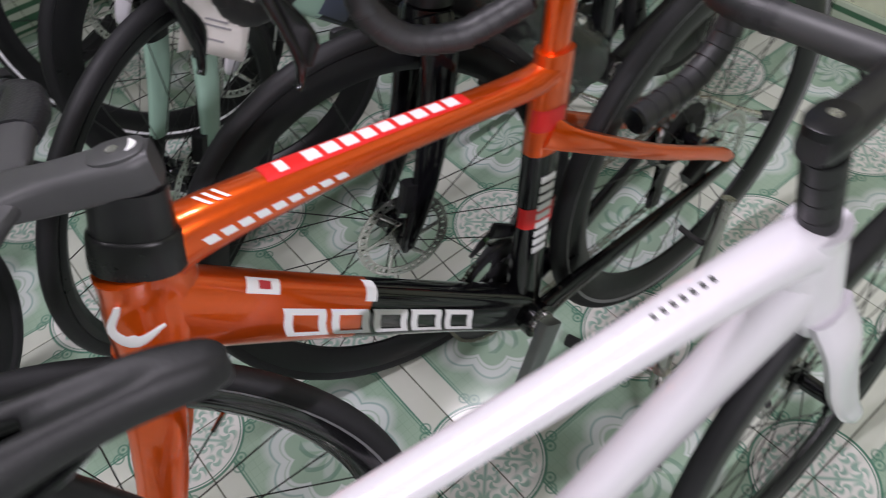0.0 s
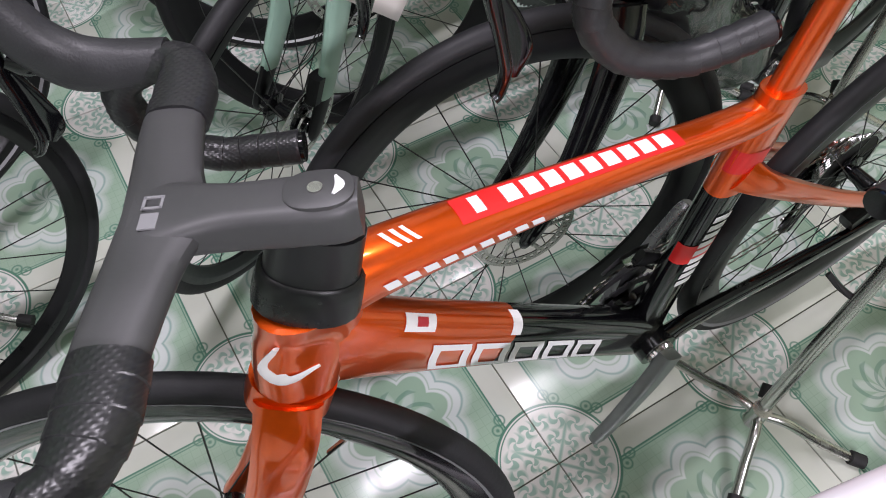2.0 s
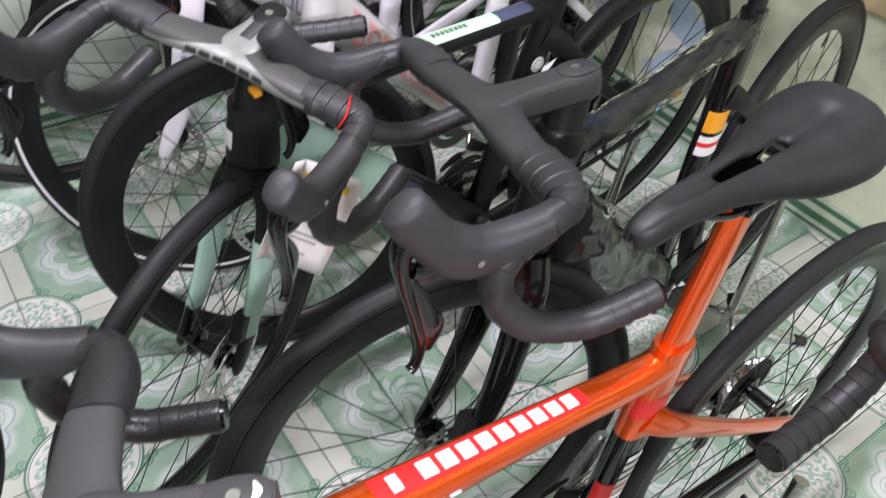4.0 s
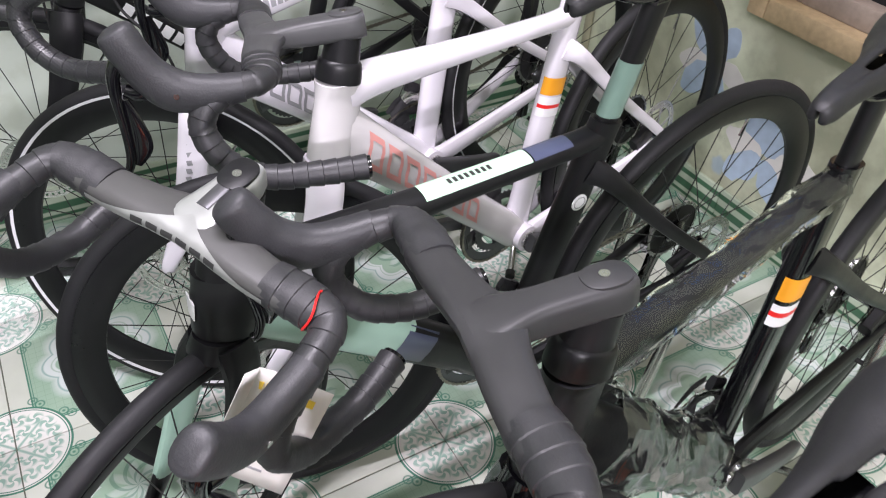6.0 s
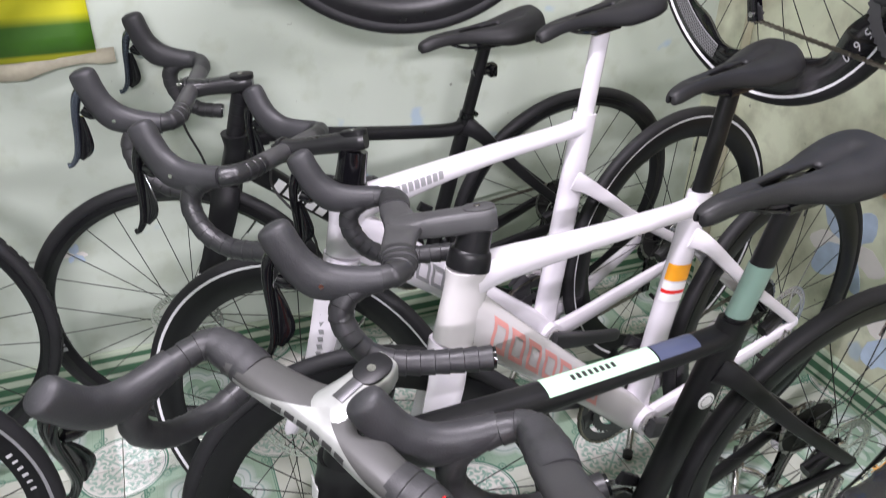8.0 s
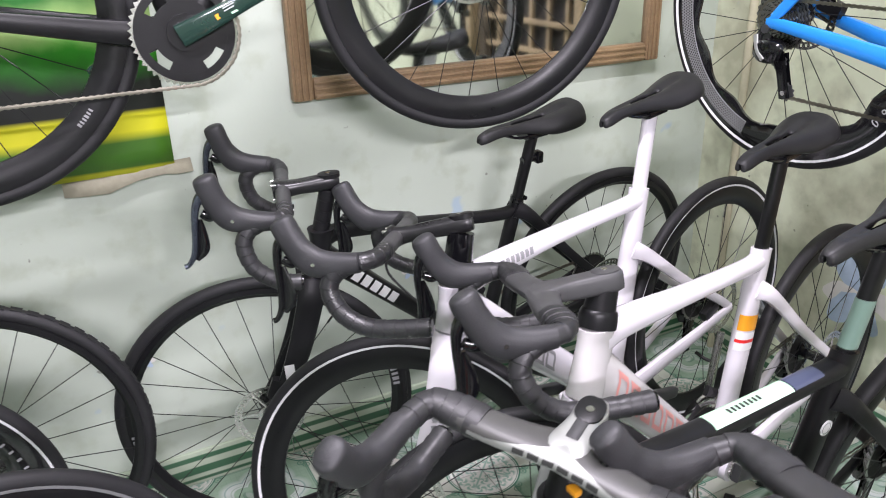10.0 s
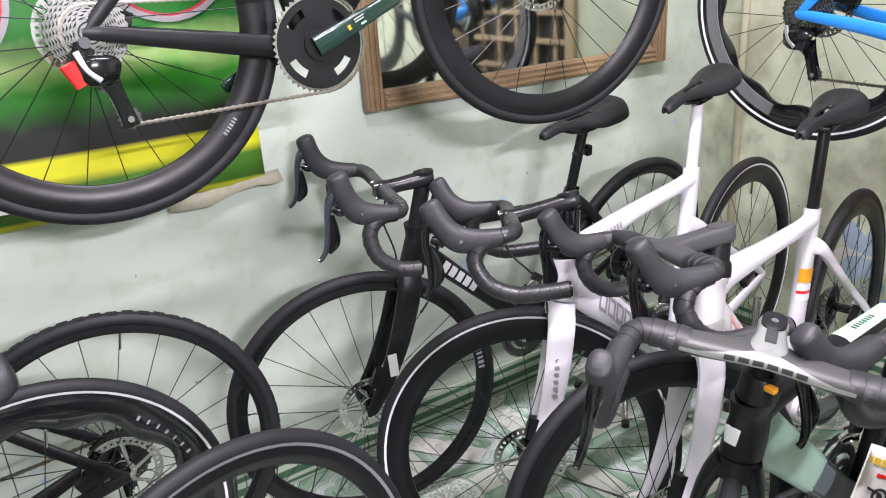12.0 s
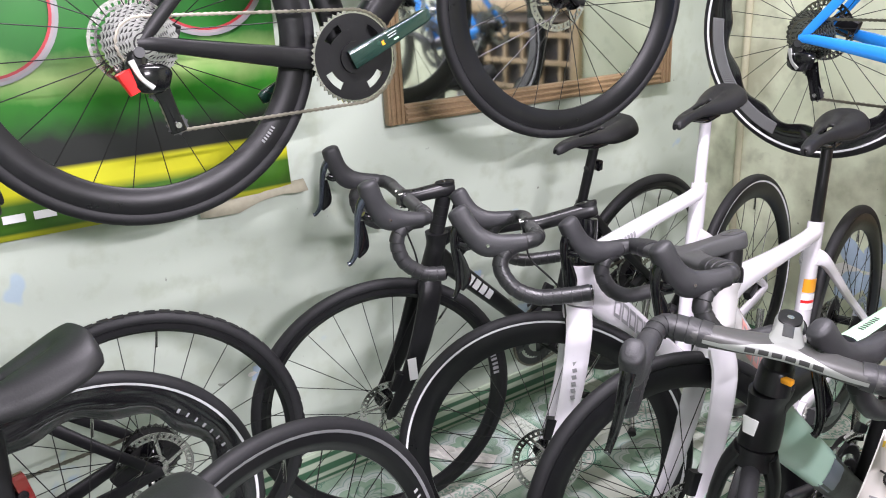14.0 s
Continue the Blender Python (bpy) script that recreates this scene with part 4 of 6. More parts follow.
    if fat and not P.get("slim"):
        zc = top + 0.45 * (bar_z - 0.012 - top)
        loft(bm, [(axis_x(z), 0, z) for z in (top - 0.002, top + 0.012, zc - 0.004, zc, zc + 0.004, bar_z - 0.012)],
             [(a, b + bulk) for a, b in ((0.0285, 0.034), (0.0280, 0.0335), (0.0262, 0.0315), (0.0235, 0.0280), (0.0225, 0.0272), (0.0205, 0.0250))], seg=24, sub=2, power=2.2)
    else:
        for i in range(4):
            z0s, z1s = (top - 0.002 + (bar_z - 0.010 - top) * (i + e) / 4 for e in (0, 0.94))
            part("spacer_ring", loft(bmesh.new(), [(axis_x(z0s), 0, z0s), (axis_x(z1s), 0, z1s)], (0.0185, 0.0185), seg=20, sub=1), M[P["spacer"]], root, m=S)
        loft(bm, [(axis_x(top), 0, top - 0.002), (axis_x(bar_z - 0.012), 0, bar_z - 0.012)], (0.0176, 0.0176), seg=18, sub=1)
    part("headset_spacer", bm, M[P["spacer"]], root, m=S)
    hx = axis_x(bar_z)
    cockpit(root, S, hx - stem, bar_z, hx, style, tape, bar_w, cockpit_mats, lever, ridges, reach, drop, plug, tilt)
    # seatpost and saddle
    bm = bmesh.new()
    loft(bm, [(seat_x(zs), 0, zs), (seat_x(post), 0, post)], (0.0125, 0.021) if fat else (0.0137, 0.0137), seg=14, sub=1, power=2.3)
    part("seatpost", bm, M[post_mat], root)
    if not fat:
        bm = loft(bmesh.new(), [(seat_x(z), 0, z) for z in (ze + 0.018, ze + 0.024, ze + 0.034)], [(0.0165, 0.0165), (0.0185, 0.0185), (0.0180, 0.0180)], seg=18, sub=1)
        rod(bm, (seat_x(ze) + 0.026, -0.012, ze + 0.029), (seat_x(ze) + 0.026, 0.012, ze + 0.029), 0.006, 10)
        part("seat_clamp", bm, M["gloss"], root)
    if seat:
        saddle(root, seat_x(post) - 0.004 + setback, post)
    # drivetrain
    C = Matrix.Translation((BB[0], 0, BB[1])) @ Matrix.Rotation(radians(crank), 4, "Y")
    if ring == "std":
        cr = shared("ring", "chainring", chainring_bm, M["alu"], root, m=C)
    else:
        cr = shared("ring1", "chainring", solid_ring_bm, M["black"], root, m=C)
        shared("ring1edge", "chainring_teeth", lambda: toothed(bmesh.new(), 0.0885, 48, 0.0472, 0.0503, 0.084, 0.0060), M["steel"], cr)
    shared(("armr", arm), "crank_arm", lambda: arm_bm(1), M[arm], cr)
    shared(("arml", arm), "crank_arm", lambda: arm_bm(-1), M[arm], cr, m=Matrix.Rotation(math.pi, 4, "Y"))
    for px in (0.006, 0.018):
        shared(("pinch", px), "pinch_bolt", lambda: disc(bmesh.new(), 0.0036, -0.0690, -0.0655, 10, (-px, 0, 0.004)), M["steel"], cr)
    shared("preload", "preload_ring", lambda: toothed(bmesh.new(), 0.0195, 22, -0.050, -0.0435, 0.008, 0.0018), M["steel"], cr)
    shared(("chain", round(rx - bbx, 3), ring), "chain", lambda: chain_bm(rx - BB[0], rz - BB[1], 0.0935 if ring == "solid" else 0.1065), M["chain"], root, m=Matrix.Translation((BB[0], 0, BB[1])))
    dr = shared(("derail", rx), "rear_derailleur", lambda: derailleur_bm(rx, rz), M["gloss"], root)
    shared(("link", rx), "link_plate", lambda: loft(bmesh.new(), [(rx + 0.030, 0.076, rz - 0.026), (rx + 0.020, 0.083, rz - 0.056), (rx + 0.002, 0.086, rz - 0.076)], [(0.003, 0.006), (0.003, 0.0045), (0.003, 0.005)], seg=8, power=3), M["silver"], dr)
    shared(("pivot", rx), "pivot_bolt", lambda: disc(bmesh.new(), 0.0095, 0.060, 0.072, 18, (rx + 0.012, 0, rz - 0.014)), M["alu"], dr)
    shared(("pivot2", rx), "pivot_bolt", lambda: disc(bmesh.new(), 0.0055, 0.054, 0.060, 14, (rx - 0.033, 0, rz - 0.150)), M["steel"], dr)
    for jx, jz in ((-0.010, -0.085), (-0.033, -0.150)):
        shared(("jockey", rx, jz), "jockey_wheel", lambda: jockey_bm(rx + jx, rz + jz), M["alu"], dr)
    bm = bmesh.new()
    loft(bm, [(seat_x(0.40) - 0.010, 0.024, 0.412), (seat_x(0.40) - 0.022, 0.036, 0.410), (seat_x(0.40) - 0.040, 0.045, 0.400)], [(0.010, 0.014), (0.008, 0.016), (0.006, 0.012)], seg=10, sub=2, power=3)
    fd = part("front_derailleur", bm, M["steel"], root)
    for y in (0.0405, 0.0555):
        bm = bmesh.new()
        loft(bm, [(BB[0] + 0.030, y, BB[1] + 0.122), (BB[0] - 0.010, y, BB[1] + 0.126), (BB[0] - 0.046, y, BB[1] + 0.112)], [(0.0011, 0.007), (0.0011, 0.012), (0.0011, 0.006)], seg=8, sub=4)
        part("cage_plate", bm, M["alu"], fd)
    bm = bmesh.new()
    loft(bm, [(seat_x(0.43) - 0.020, 0.022, 0.428), (seat_x(0.43) - 0.050, 0.026, 0.448)], [(0.006, 0.010), (0.006, 0.013)], seg=10, sub=1, power=3)
    part("link_arm", bm, M["satin"], fd)
    # brake hose loop from bar to frame
    bm = bmesh.new()
    loft(bm, [(hx - stem - 0.01, -0.05, bar_z - 0.012), (hx - stem - 0.02, -0.04, bar_z - 0.06), (axis_x(0.72) - 0.05, -0.03, 0.72), (axis_x(0.64) - 0.03, -0.03, 0.63)], (0.0024, 0.0024), seg=6, sub=6)
    if style == "round":
        part("brake_hose", bm, M["rubber"], root, m=S)
    else:
        bm.free()
    return dict(tubes=dict(TUBES), rx=rx, root=root, top=toptube, down=downtube, seat=seattube, fork=fork, S=S, a=a, b=b, zt=zt, zs=zs, hx=hx, dw=dw, dh=dh)


def place(x, y, yaw=0.0, lean=0.0, z=0.0, turn=0.0, s=1.0):
    """Front wheel's foot at x, y; yaw turns the rear towards +y; lean: top towards +y."""
    return Matrix.Translation((x, y, z)) @ Matrix.Rotation(radians(yaw + turn), 4, "Z") @ Matrix.Rotation(radians(-lean), 4, "X") @ Matrix.Diagonal((s, s, s, 1))

# ---------------------------------------------------------------- room
WX0, WX1, WY0, WY1, TOP = -2.2, 2.86, -2.4, 2.33, 3.0


def slab(name, x0, x1, y0, y1, z0, z1, material, label, cat):
    bm = bmesh.new()
    box(bm, (x0 + x1) / 2, (y0 + y1) / 2, (z0 + z1) / 2, x1 - x0, y1 - y0, z1 - z0)
    o = part(name, bm, material, None, smooth=False)
    return tagged(o, label, cat, kind="structure")


floor = slab("floor", WX0, WX1, WY0, WY1, -0.12, -0.006, M["grout"], "grout bed under glazed green patterned floor tiles", "floor")
slab("wall_north", WX0 - 0.1, WX1 + 0.1, WY1, WY1 + 0.1, -0.12, TOP, M["wall"], "pale green painted wall with scuffs and stains", "wall")
slab("wall_south", WX0 - 0.1, WX1 + 0.1, WY0 - 0.1, WY0, -0.12, TOP, M["wall"], "pale green painted wall", "wall")
slab("wall_west", WX0 - 0.1, WX0, WY0, WY1, -0.12, TOP, M["wall"], "pale green painted wall", "wall")
slab("ceiling", WX0 - 0.1, WX1 + 0.1, WY0 - 0.1, WY1 + 0.1, TOP, TOP + 0.1, M["ceil"], "plain grey painted ceiling", "ceiling")
# east wall with the window opening
WIN = (0.66, 1.572, 0.638, 1.30)
bm = bmesh.new()
y0, y1, z0, z1 = WIN
for a, b, c, d in ((WY0, y0, -0.12, TOP), (y1, WY1, -0.12, TOP), (y0, y1, -0.12, z0), (y0, y1, z1, TOP)):
    box(bm, WX1 + 0.05, (a + b) / 2, (c + d) / 2, 0.1, b - a, d - c)
tagged(part("wall_east", bm, M["dampwall"], None, smooth=False), "yellowed pale green wall with damp stains and a low window", "wall", kind="structure")

# ---------------------------------------------------------------- bikes


def lettering(info, tube, t0, t1, a0, a1, n, colour, parent, gap=0.25, name="lettering", grow=0.0009, hollow=False, slant=0.0):
    """A row of n plain bars in place of a name."""
    bm = bmesh.new()
    step = (t1 - t0) / n
    for k in range(n):
        if hollow:
            # an outlined plain block
            w, h = (1 - gap) * step, (a1 - a0) * 0.24
            q = t0 + k * step
            for b0, b1, c0, c1 in ((q, q + w, a0, a0 + h), (q, q + w, a1 - h, a1), (q, q + w * 0.2, a0 + h, a1 - h), (q + w * 0.8, q + w, a0 + h, a1 - h)):
                sleeve(bm, info["tubes"][tube], b0, b1, c0, c1, grow, n=3, m=3, slant=slant)
            continue
        sleeve(bm, info["tubes"][tube], t0 + k * step, t0 + (k + 1 - gap) * step, a0, a1, grow, n=3, m=4, slant=slant, mid=0.5 * (a0 + a1))
    return part(name, bm, M[colour], parent)


def decal(info, tube, t0, t1, a0, a1, colour, parent, name="decal", grow=0.0006):
    return part(name, sleeve(bmesh.new(), info["tubes"][tube], t0, t1, a0, a1, grow, n=16, m=10), M[colour], parent)


A = bike("black road bike with round alloy bar beside the wall", place(1.197, 2.085, 4.43, -6.19, s=1.046), tubes="round", style="round", lever="lever", steer=-19.7, top=0.771, bar_z=0.870, stem=0.098, post=0.848,
         front=dict(depth=0.026, marks=("gdecal", 5, 0.9, 0.012)), rear=dict(depth=0.026), lift=0.080, bar_w=0.180, slope=0.114, bbx=0.599, k=0.277, rx=1.008, reach=0.071, drop=0.116, plug=0.035, tilt=11.8)
lettering(A, "down", 0.16, 0.42, 155, 205, 5, "wdecal", A["down"])
bm = bmesh.new()
box(bm, seat_x(0.785) + 0.035, 0, 0.785, 0.02, 0.026, 0.030, bevel=0.004)
rod(bm, (seat_x(0.785) - 0.014, 0, 0.785), (seat_x(0.785) + 0.03, 0, 0.785), 0.010, 10)
part("tail_light", bm, M["gloss"], A["root"], "small black tail light on the seatpost")
bm = bmesh.new()
box(bm, -0.004, -0.0605, 0.45, 0.022, 0.0008, 0.06, Matrix.Translation((axis_x(0.45) - 0.012, 0, 0)))
part("label_sticker", bm, M["wdecal"], A["fork"], smooth=False)

WHITE = dict(head="white", top="white", down="white", seat="white", stay="white", chain="white", fork="white")
B = bike("white gloss aero road bike with a black bar", place(1.376, 1.582, 11.05, 1.81, s=1.023), paint=dict(WHITE, spacer="gloss"), tape="weave", steer=-46.7, top=0.763, bar_z=0.869, stem=0.127, post=0.927, post_mat="white",
         front=dict(depth=0.05, stripe="stripe"), rear=dict(depth=0.05, stripe="stripe"), lift=0.116, style="round", bar_w=0.185, slope=0.042, bbx=0.595, k=0.278, rx=1.005, stays=0.624, drop=0.111, plug=0.087, tilt=7.1, rise=0.018)
lettering(B, "down", 0.20, 0.56, 158, 202, 5, "gdecal", B["down"], 0.14, hollow=True, slant=0.0011)
lettering(B, "top", 0.12, 0.34, 150, 185, 9, "gdecal", B["top"])

C = bike("white aero road bike with pink lettering and black bar", place(1.457, 1.279, 12.44, 1.44, s=1.011), paint=dict(WHITE, head="cream", down="cream"), steer=-29.5, top=0.795, bar_z=0.867,
         stem=0.118, post=0.930, front=dict(depth=0.052), rear=dict(depth=0.05), lift=0.066, bar_w=0.168, slope=0.074, bbx=0.59, k=0.273, rx=1.02, drop=0.115, plug=0.110, tilt=4.2)
lettering(C, "down", 0.10, 0.72, 152, 206, 7, "pink", C["down"], 0.22, hollow=True, slant=0.0012)
for t0, t1, col in ((0.640, 0.710, "yellow"), (0.600, 0.632, "wdecal"), (0.585, 0.600, "red"), (0.550, 0.585, "wdecal")):
    decal(C, "seat", t0, t1, 90, 270, col, C["seat"], "sticker")

D = bike("matte black and mint aero road bike with silver bar", place(1.213, 1.089, 3.26, -2.66, s=0.992), steer=26.7, paint=dict(down="mint", down2="black", fork="black", cut=0.52), cockpit_mats=dict(bar="wing", stem="silver"),
         top=0.769, bar_z=0.864, stem=0.072, post=0.918, front=dict(depth=0.03), rear=dict(depth=0.05), lift=0.091, bar_w=0.190, bulk=0.012, slope=0.055, bbx=0.596, k=0.331, rx=1.032, reach=0.114, drop=0.146, plug=0.057, tilt=-3.8)
decal(D, "down", 0.50, 0.62, 40, 320, "navy", D["down"])
decal(D, "top", 0.445, 0.755, 42, 138, "brightmint", D["top"])
decal(D, "top", 0.760, 0.885, 42, 138, "navy", D["top"])
lettering(D, "top", 0.52, 0.65, 82, 100, 8, "bdecal", D["top"], 0.4, grow=0.0012)
bm = disc(bmesh.new(), 0.0145, -0.0198, -0.0178, 24, (seat_x(0.612) - 0.004, 0, 0.612))
part("sticker", bm, M["wdecal"], D["seat"], smooth=False)
bm = revolve(bmesh.new(), [(0.0095, -0.0201), (0.0110, -0.0201), (0.0110, -0.0196), (0.0095, -0.0196)], 24, (seat_x(0.612) - 0.004, 0, 0.612))
part("sticker_ring", bm, M["gdecal"], D["seat"], smooth=False)
bm = bmesh.new()
loft(bm, [(seat_x(0.745), 0, 0.745), (seat_x(0.825), 0, 0.825)], (0.0133, 0.0218), seg=14, sub=1, power=2.3)
part("seatpost_band", bm, M["dullmint"], D["root"])
for s in (-1, 1):
    bm = bmesh.new()
    loft(bm, [(axis_x(0.56) - 0.003, s * 0.0445, 0.56), (axis_x(0.48) - 0.009, s * 0.0482, 0.48), (axis_x(0.39) - 0.026, s * 0.0525, 0.39)], [(0.0125, 0.0285), (0.0112, 0.0262), (0.0098, 0.0205)], seg=14, power=2.5)
    part("mint_panel", bm, M["mint"], D["fork"])
bm = bmesh.new()
loft(bm, [(axis_x(0.722) - 0.0455, 0, 0.710), (axis_x(0.735) - 0.0450, 0, 0.738)], [(0.010, 0.0012), (0.014, 0.0012)], seg=10, sub=1, power=3)
part("head_badge", bm, M["wdecal"], D["root"])
# silver front of the wing, pointed at both ends, with a dark name along it
bx, bz = axis_x(0.864) - 0.072, 0.864


def wing_skin(v0, v1, low, high, grow, n=28, m=9):
    """A thin skin on the wing from v0 to v1 of its half width; low and high give the angles over the nose at v."""
    bm = bmesh.new()
    grid = []
    for i in range(n + 1):
        v = v0 + (v1 - v0) * i / n
        a = abs(v)
        ra, rb = 0.0275 - 0.006 * a + 0.016 * max(0, 0.25 - a) + grow, 0.0105 + 0.004 * a + grow
        row = []
        for j in range(m + 1):
            t = radians(low(a) + (high(a) - low(a)) * j / m)
            c, d = math.cos(t), math.sin(t)
            c, d = math.copysign(abs(c) ** (2 / 2.6), c), math.copysign(abs(d) ** (2 / 2.6), d)
            row.append(bm.verts.new((bx - 0.006 + 0.016 * (1 - a) ** 2 - ra * c, v * 0.190 * 0.72, bz + 0.004 * (1 - a) + rb * d)))
        grid.append(row)
    for i in range(n):
        for j in range(m):
            bm.faces.new((grid[i][j], grid[i][j + 1], grid[i + 1][j + 1], grid[i + 1][j]))
    return bm


part("silver_panel", wing_skin(-0.84, 0.84, lambda a: -14 * (1 - a), lambda a: 14 + 76 * max(0, 1 - a * 1.5) ** 1.2, 0.0012), M["silver"], D["root"], "pointed silver panel along the wing", m=D["S"])
for k in range(6):
    v = -0.40 + k * 0.138
    part("wing_lettering", wing_skin(v, v + 0.105, lambda a: 0, lambda a: 27, 0.0018, 4, 4), M["bdecal"], D["root"], m=D["S"])
bm = bmesh.new()
loft(bm, [(bx + 0.020, 0, bz + 0.0172), (bx + 0.055, 0, bz + 0.0190), (bx + 0.078, 0, bz + 0.0195)], [(0.008, 0.0010), (0.008, 0.0010), (0.008, 0.0010)], seg=8, sub=1, power=4)
part("dark_panel", bm, M["alu"], D["root"], m=D["S"])
bm = bmesh.new()
box(bm, axis_x(0.80) - 0.030, -0.034, 0.806, 0.012, 0.018, 0.009, bevel=0.002)
part("yellow_clip", bm, M["yellow"], D["root"])

E = bike("black road bike wrapped in clear plastic film", place(1.432, 0.671, 9.91, 2.29, s=1.005), cockpit_mats=dict(bar="darkstem", stem="darkstem"), steer=-21.3, paint=dict(fork="gloss", seat="gloss", toptube=0.68),
         top=0.803, bar_z=0.879, stem=0.116, post=0.9, front=dict(depth=0.05), rear=dict(depth=0.05), lift=0.072, bar_w=0.200, bbx=0.571, k=0.207, rx=1.017, reach=0.095, drop=0.134, plug=0.070, tilt=-4.5)
for t0, t1, col in ((0.625, 0.695, "yellow"), (0.590, 0.612, "wdecal"), (0.575, 0.590, "red"), (0.545, 0.575, "wdecal")):
    decal(E, "seat", t0, t1, 90, 270, col, E["seat"], "sticker")


def film_mat():
    m = mat("clear_plastic_film", (0.95, 0.97, 0.97), 0.05)
    b = m.node_tree.nodes["Principled BSDF"]
    b.inputs["Transmission Weight"].default_value = 1.0
    b.inputs["IOR"].default_value = 1.16
    b.inputs["Coat Weight"].default_value = 0.45
    return m


M["film"] = film_mat()


def film_sleeve(p0, p1, radius, crumple, seed, label):
    """A loose, creased sleeve of clear film round a tube."""
    rng = random.Random(seed)
    n, m = 40, 18
    across = Vector((0, 1, 0))
    nor = (p1 - p0).normalized().cross(across)
    bm = bmesh.new()
    rings = []
    for i in range(n + 1):
        p = p0.lerp(p1, i / n)
        ring = []
        for j in range(m):
            a = 2 * math.pi * j / m
            r = radius + crumple * (math.sin(i * 0.38 + j * 0.9) * math.sin(i * 0.17 + 1.1 * j) + 0.16 * rng.uniform(-1, 1))
            ring.append(bm.verts.new(p + across * (r * math.cos(a)) + nor * (1.25 * r * math.sin(a))))
        rings.append(ring)
    for i in range(n):
        for j in range(m):
            bm.faces.new((rings[i][j], rings[i][(j + 1) % m], rings[i + 1][(j + 1) % m], rings[i + 1][j]))
    o = part("plastic_film", bm, M["film"], E["root"], label)
    o.visible_shadow = False


film_sleeve(Vector((axis_x(0.77) + 0.045, 0, 0.777)), Vector((seat_x(0.77) - 0.01, 0, 0.772)), 0.0215, 0.0035, 4, "crumpled clear plastic film round the top tube")
film_sleeve(E["a"].lerp(E["b"], 0.10), E["a"].lerp(E["b"], 0.92), 0.048, 0.0080, 6, "crumpled clear plastic film round the down tube")

F = bike("metallic orange and black aero road bike", place(0.880, 0.457, 0.0, 1.66, s=0.988), steer=-28.9,
         paint=dict(head="orange", top="orange", down="orange", down2="gloss", seat="gloss", seat2="orange", stay="orange", chain="gloss", fork="orange", cut=0.42, spacer="satin"),
         top=0.775, bar_z=0.864, stem=0.112, post=0.912, bulk=0.008, slope=0.103, bbx=0.620, k=0.169, rx=1.03, stays=0.604, drop=0.119, plug=0.059, tilt=0.9, rise=0.020, post_mat="orange", front=dict(depth=0.045, stripe="grey", rim="rimgloss"), rear=dict(depth=0.05, stripe="grey"), lift=0.039, bar_w=0.194,
         crank=306, arm="crankgrey", ridges=True, tape="weave")
decal(F, "top", 0.235, 0.725, 62, 118, "red", F["top"])
lettering(F, "top", 0.325, 0.71, 74, 106, 9, "wdecal", F["top"], 0.28, grow=0.0012)
decal(F, "top", 0.265, 0.285, 75, 105, "wdecal", F["top"], "arrow_mark", 0.0012)
lettering(F, "top", 0.115, 0.165, 84, 112, 3, "wdecal", F["top"], 0.55, "crest_mark", slant=0.0006)
lettering(F, "top", 0.09, 0.40, 173, 186, 9, "wdecal", F["top"], 0.30, slant=0.0008)
lettering(F, "down", 0.22, 0.78, 166, 206, 5, "wdecal", F["down"], 0.12, hollow=True, slant=0.0011)
decal(F, "down", 0.12, 0.19, 104, 142, "wdecal", F["down"], "mark")
decal(F, "down", 0.145, 0.170, 112, 132, "darkred", F["down"], "mark_inset", 0.0011)
decal(F, "down", 0.40, 0.43, 90, 150, "wdecal", F["down"], "mark")
lettering(F, "seat", 0.30, 0.62, 160, 200, 9, "wdecal", F["seat"], 0.3, grow=0.0012)
decal(F, "seat", 0.41, 0.49, 90, 270, "red", F["seat"])
decal(F, "seat", 0.77, 0.84, 90, 200, "red", F["seat"])
# small marks on the bar and on the stem's cap
fx, fz = F["hx"] - 0.112, 0.864
for cx, cy, sx, sy, col in ((0.004, 0.010, 0.013, 0.002, "grey"), (0.004, 0.000, 0.013, 0.002, "grey"), (-0.002, 0.005, 0.002, 0.012, "grey"), (0.010, 0.005, 0.002, 0.012, "grey"), (0.004, -0.012, 0.012, 0.014, "grey")):
    bm = bmesh.new()
    box(bm, fx + cx, cy, fz + 0.0158, sx, sy, 0.0012)
    part("bar_mark", bm, M[col], F["root"], m=F["S"], smooth=False)
bm = bmesh.new()
loft(bm, [(F["hx"] + 0.012, -0.007, fz + 0.0212), (F["hx"] + 0.016, 0.001, fz + 0.0212), (F["hx"] + 0.013, 0.010, fz + 0.0212)], [(0.0008, 0.0012), (0.0008, 0.0034), (0.0008, 0.0010)], seg=8, sub=4, side=(0, 0, 1))
part("cap_mark", bm, M["wdecal"], F["root"], m=F["S"])
# curved white flash on the head tube
bm = bmesh.new()
loft(bm, [(axis_x(0.75) - 0.030, -0.018, 0.757), (axis_x(0.73) - 0.036, -0.012, 0.730), (axis_x(0.715) - 0.022, -0.0235, 0.712), (axis_x(0.715) + 0.006, -0.0262, 0.715)],
     [(0.0012, 0.003), (0.002, 0.007), (0.0015, 0.007), (0.0012, 0.002)], seg=8, sub=5)
part("head_flash", bm, M["wdecal"], F["root"])

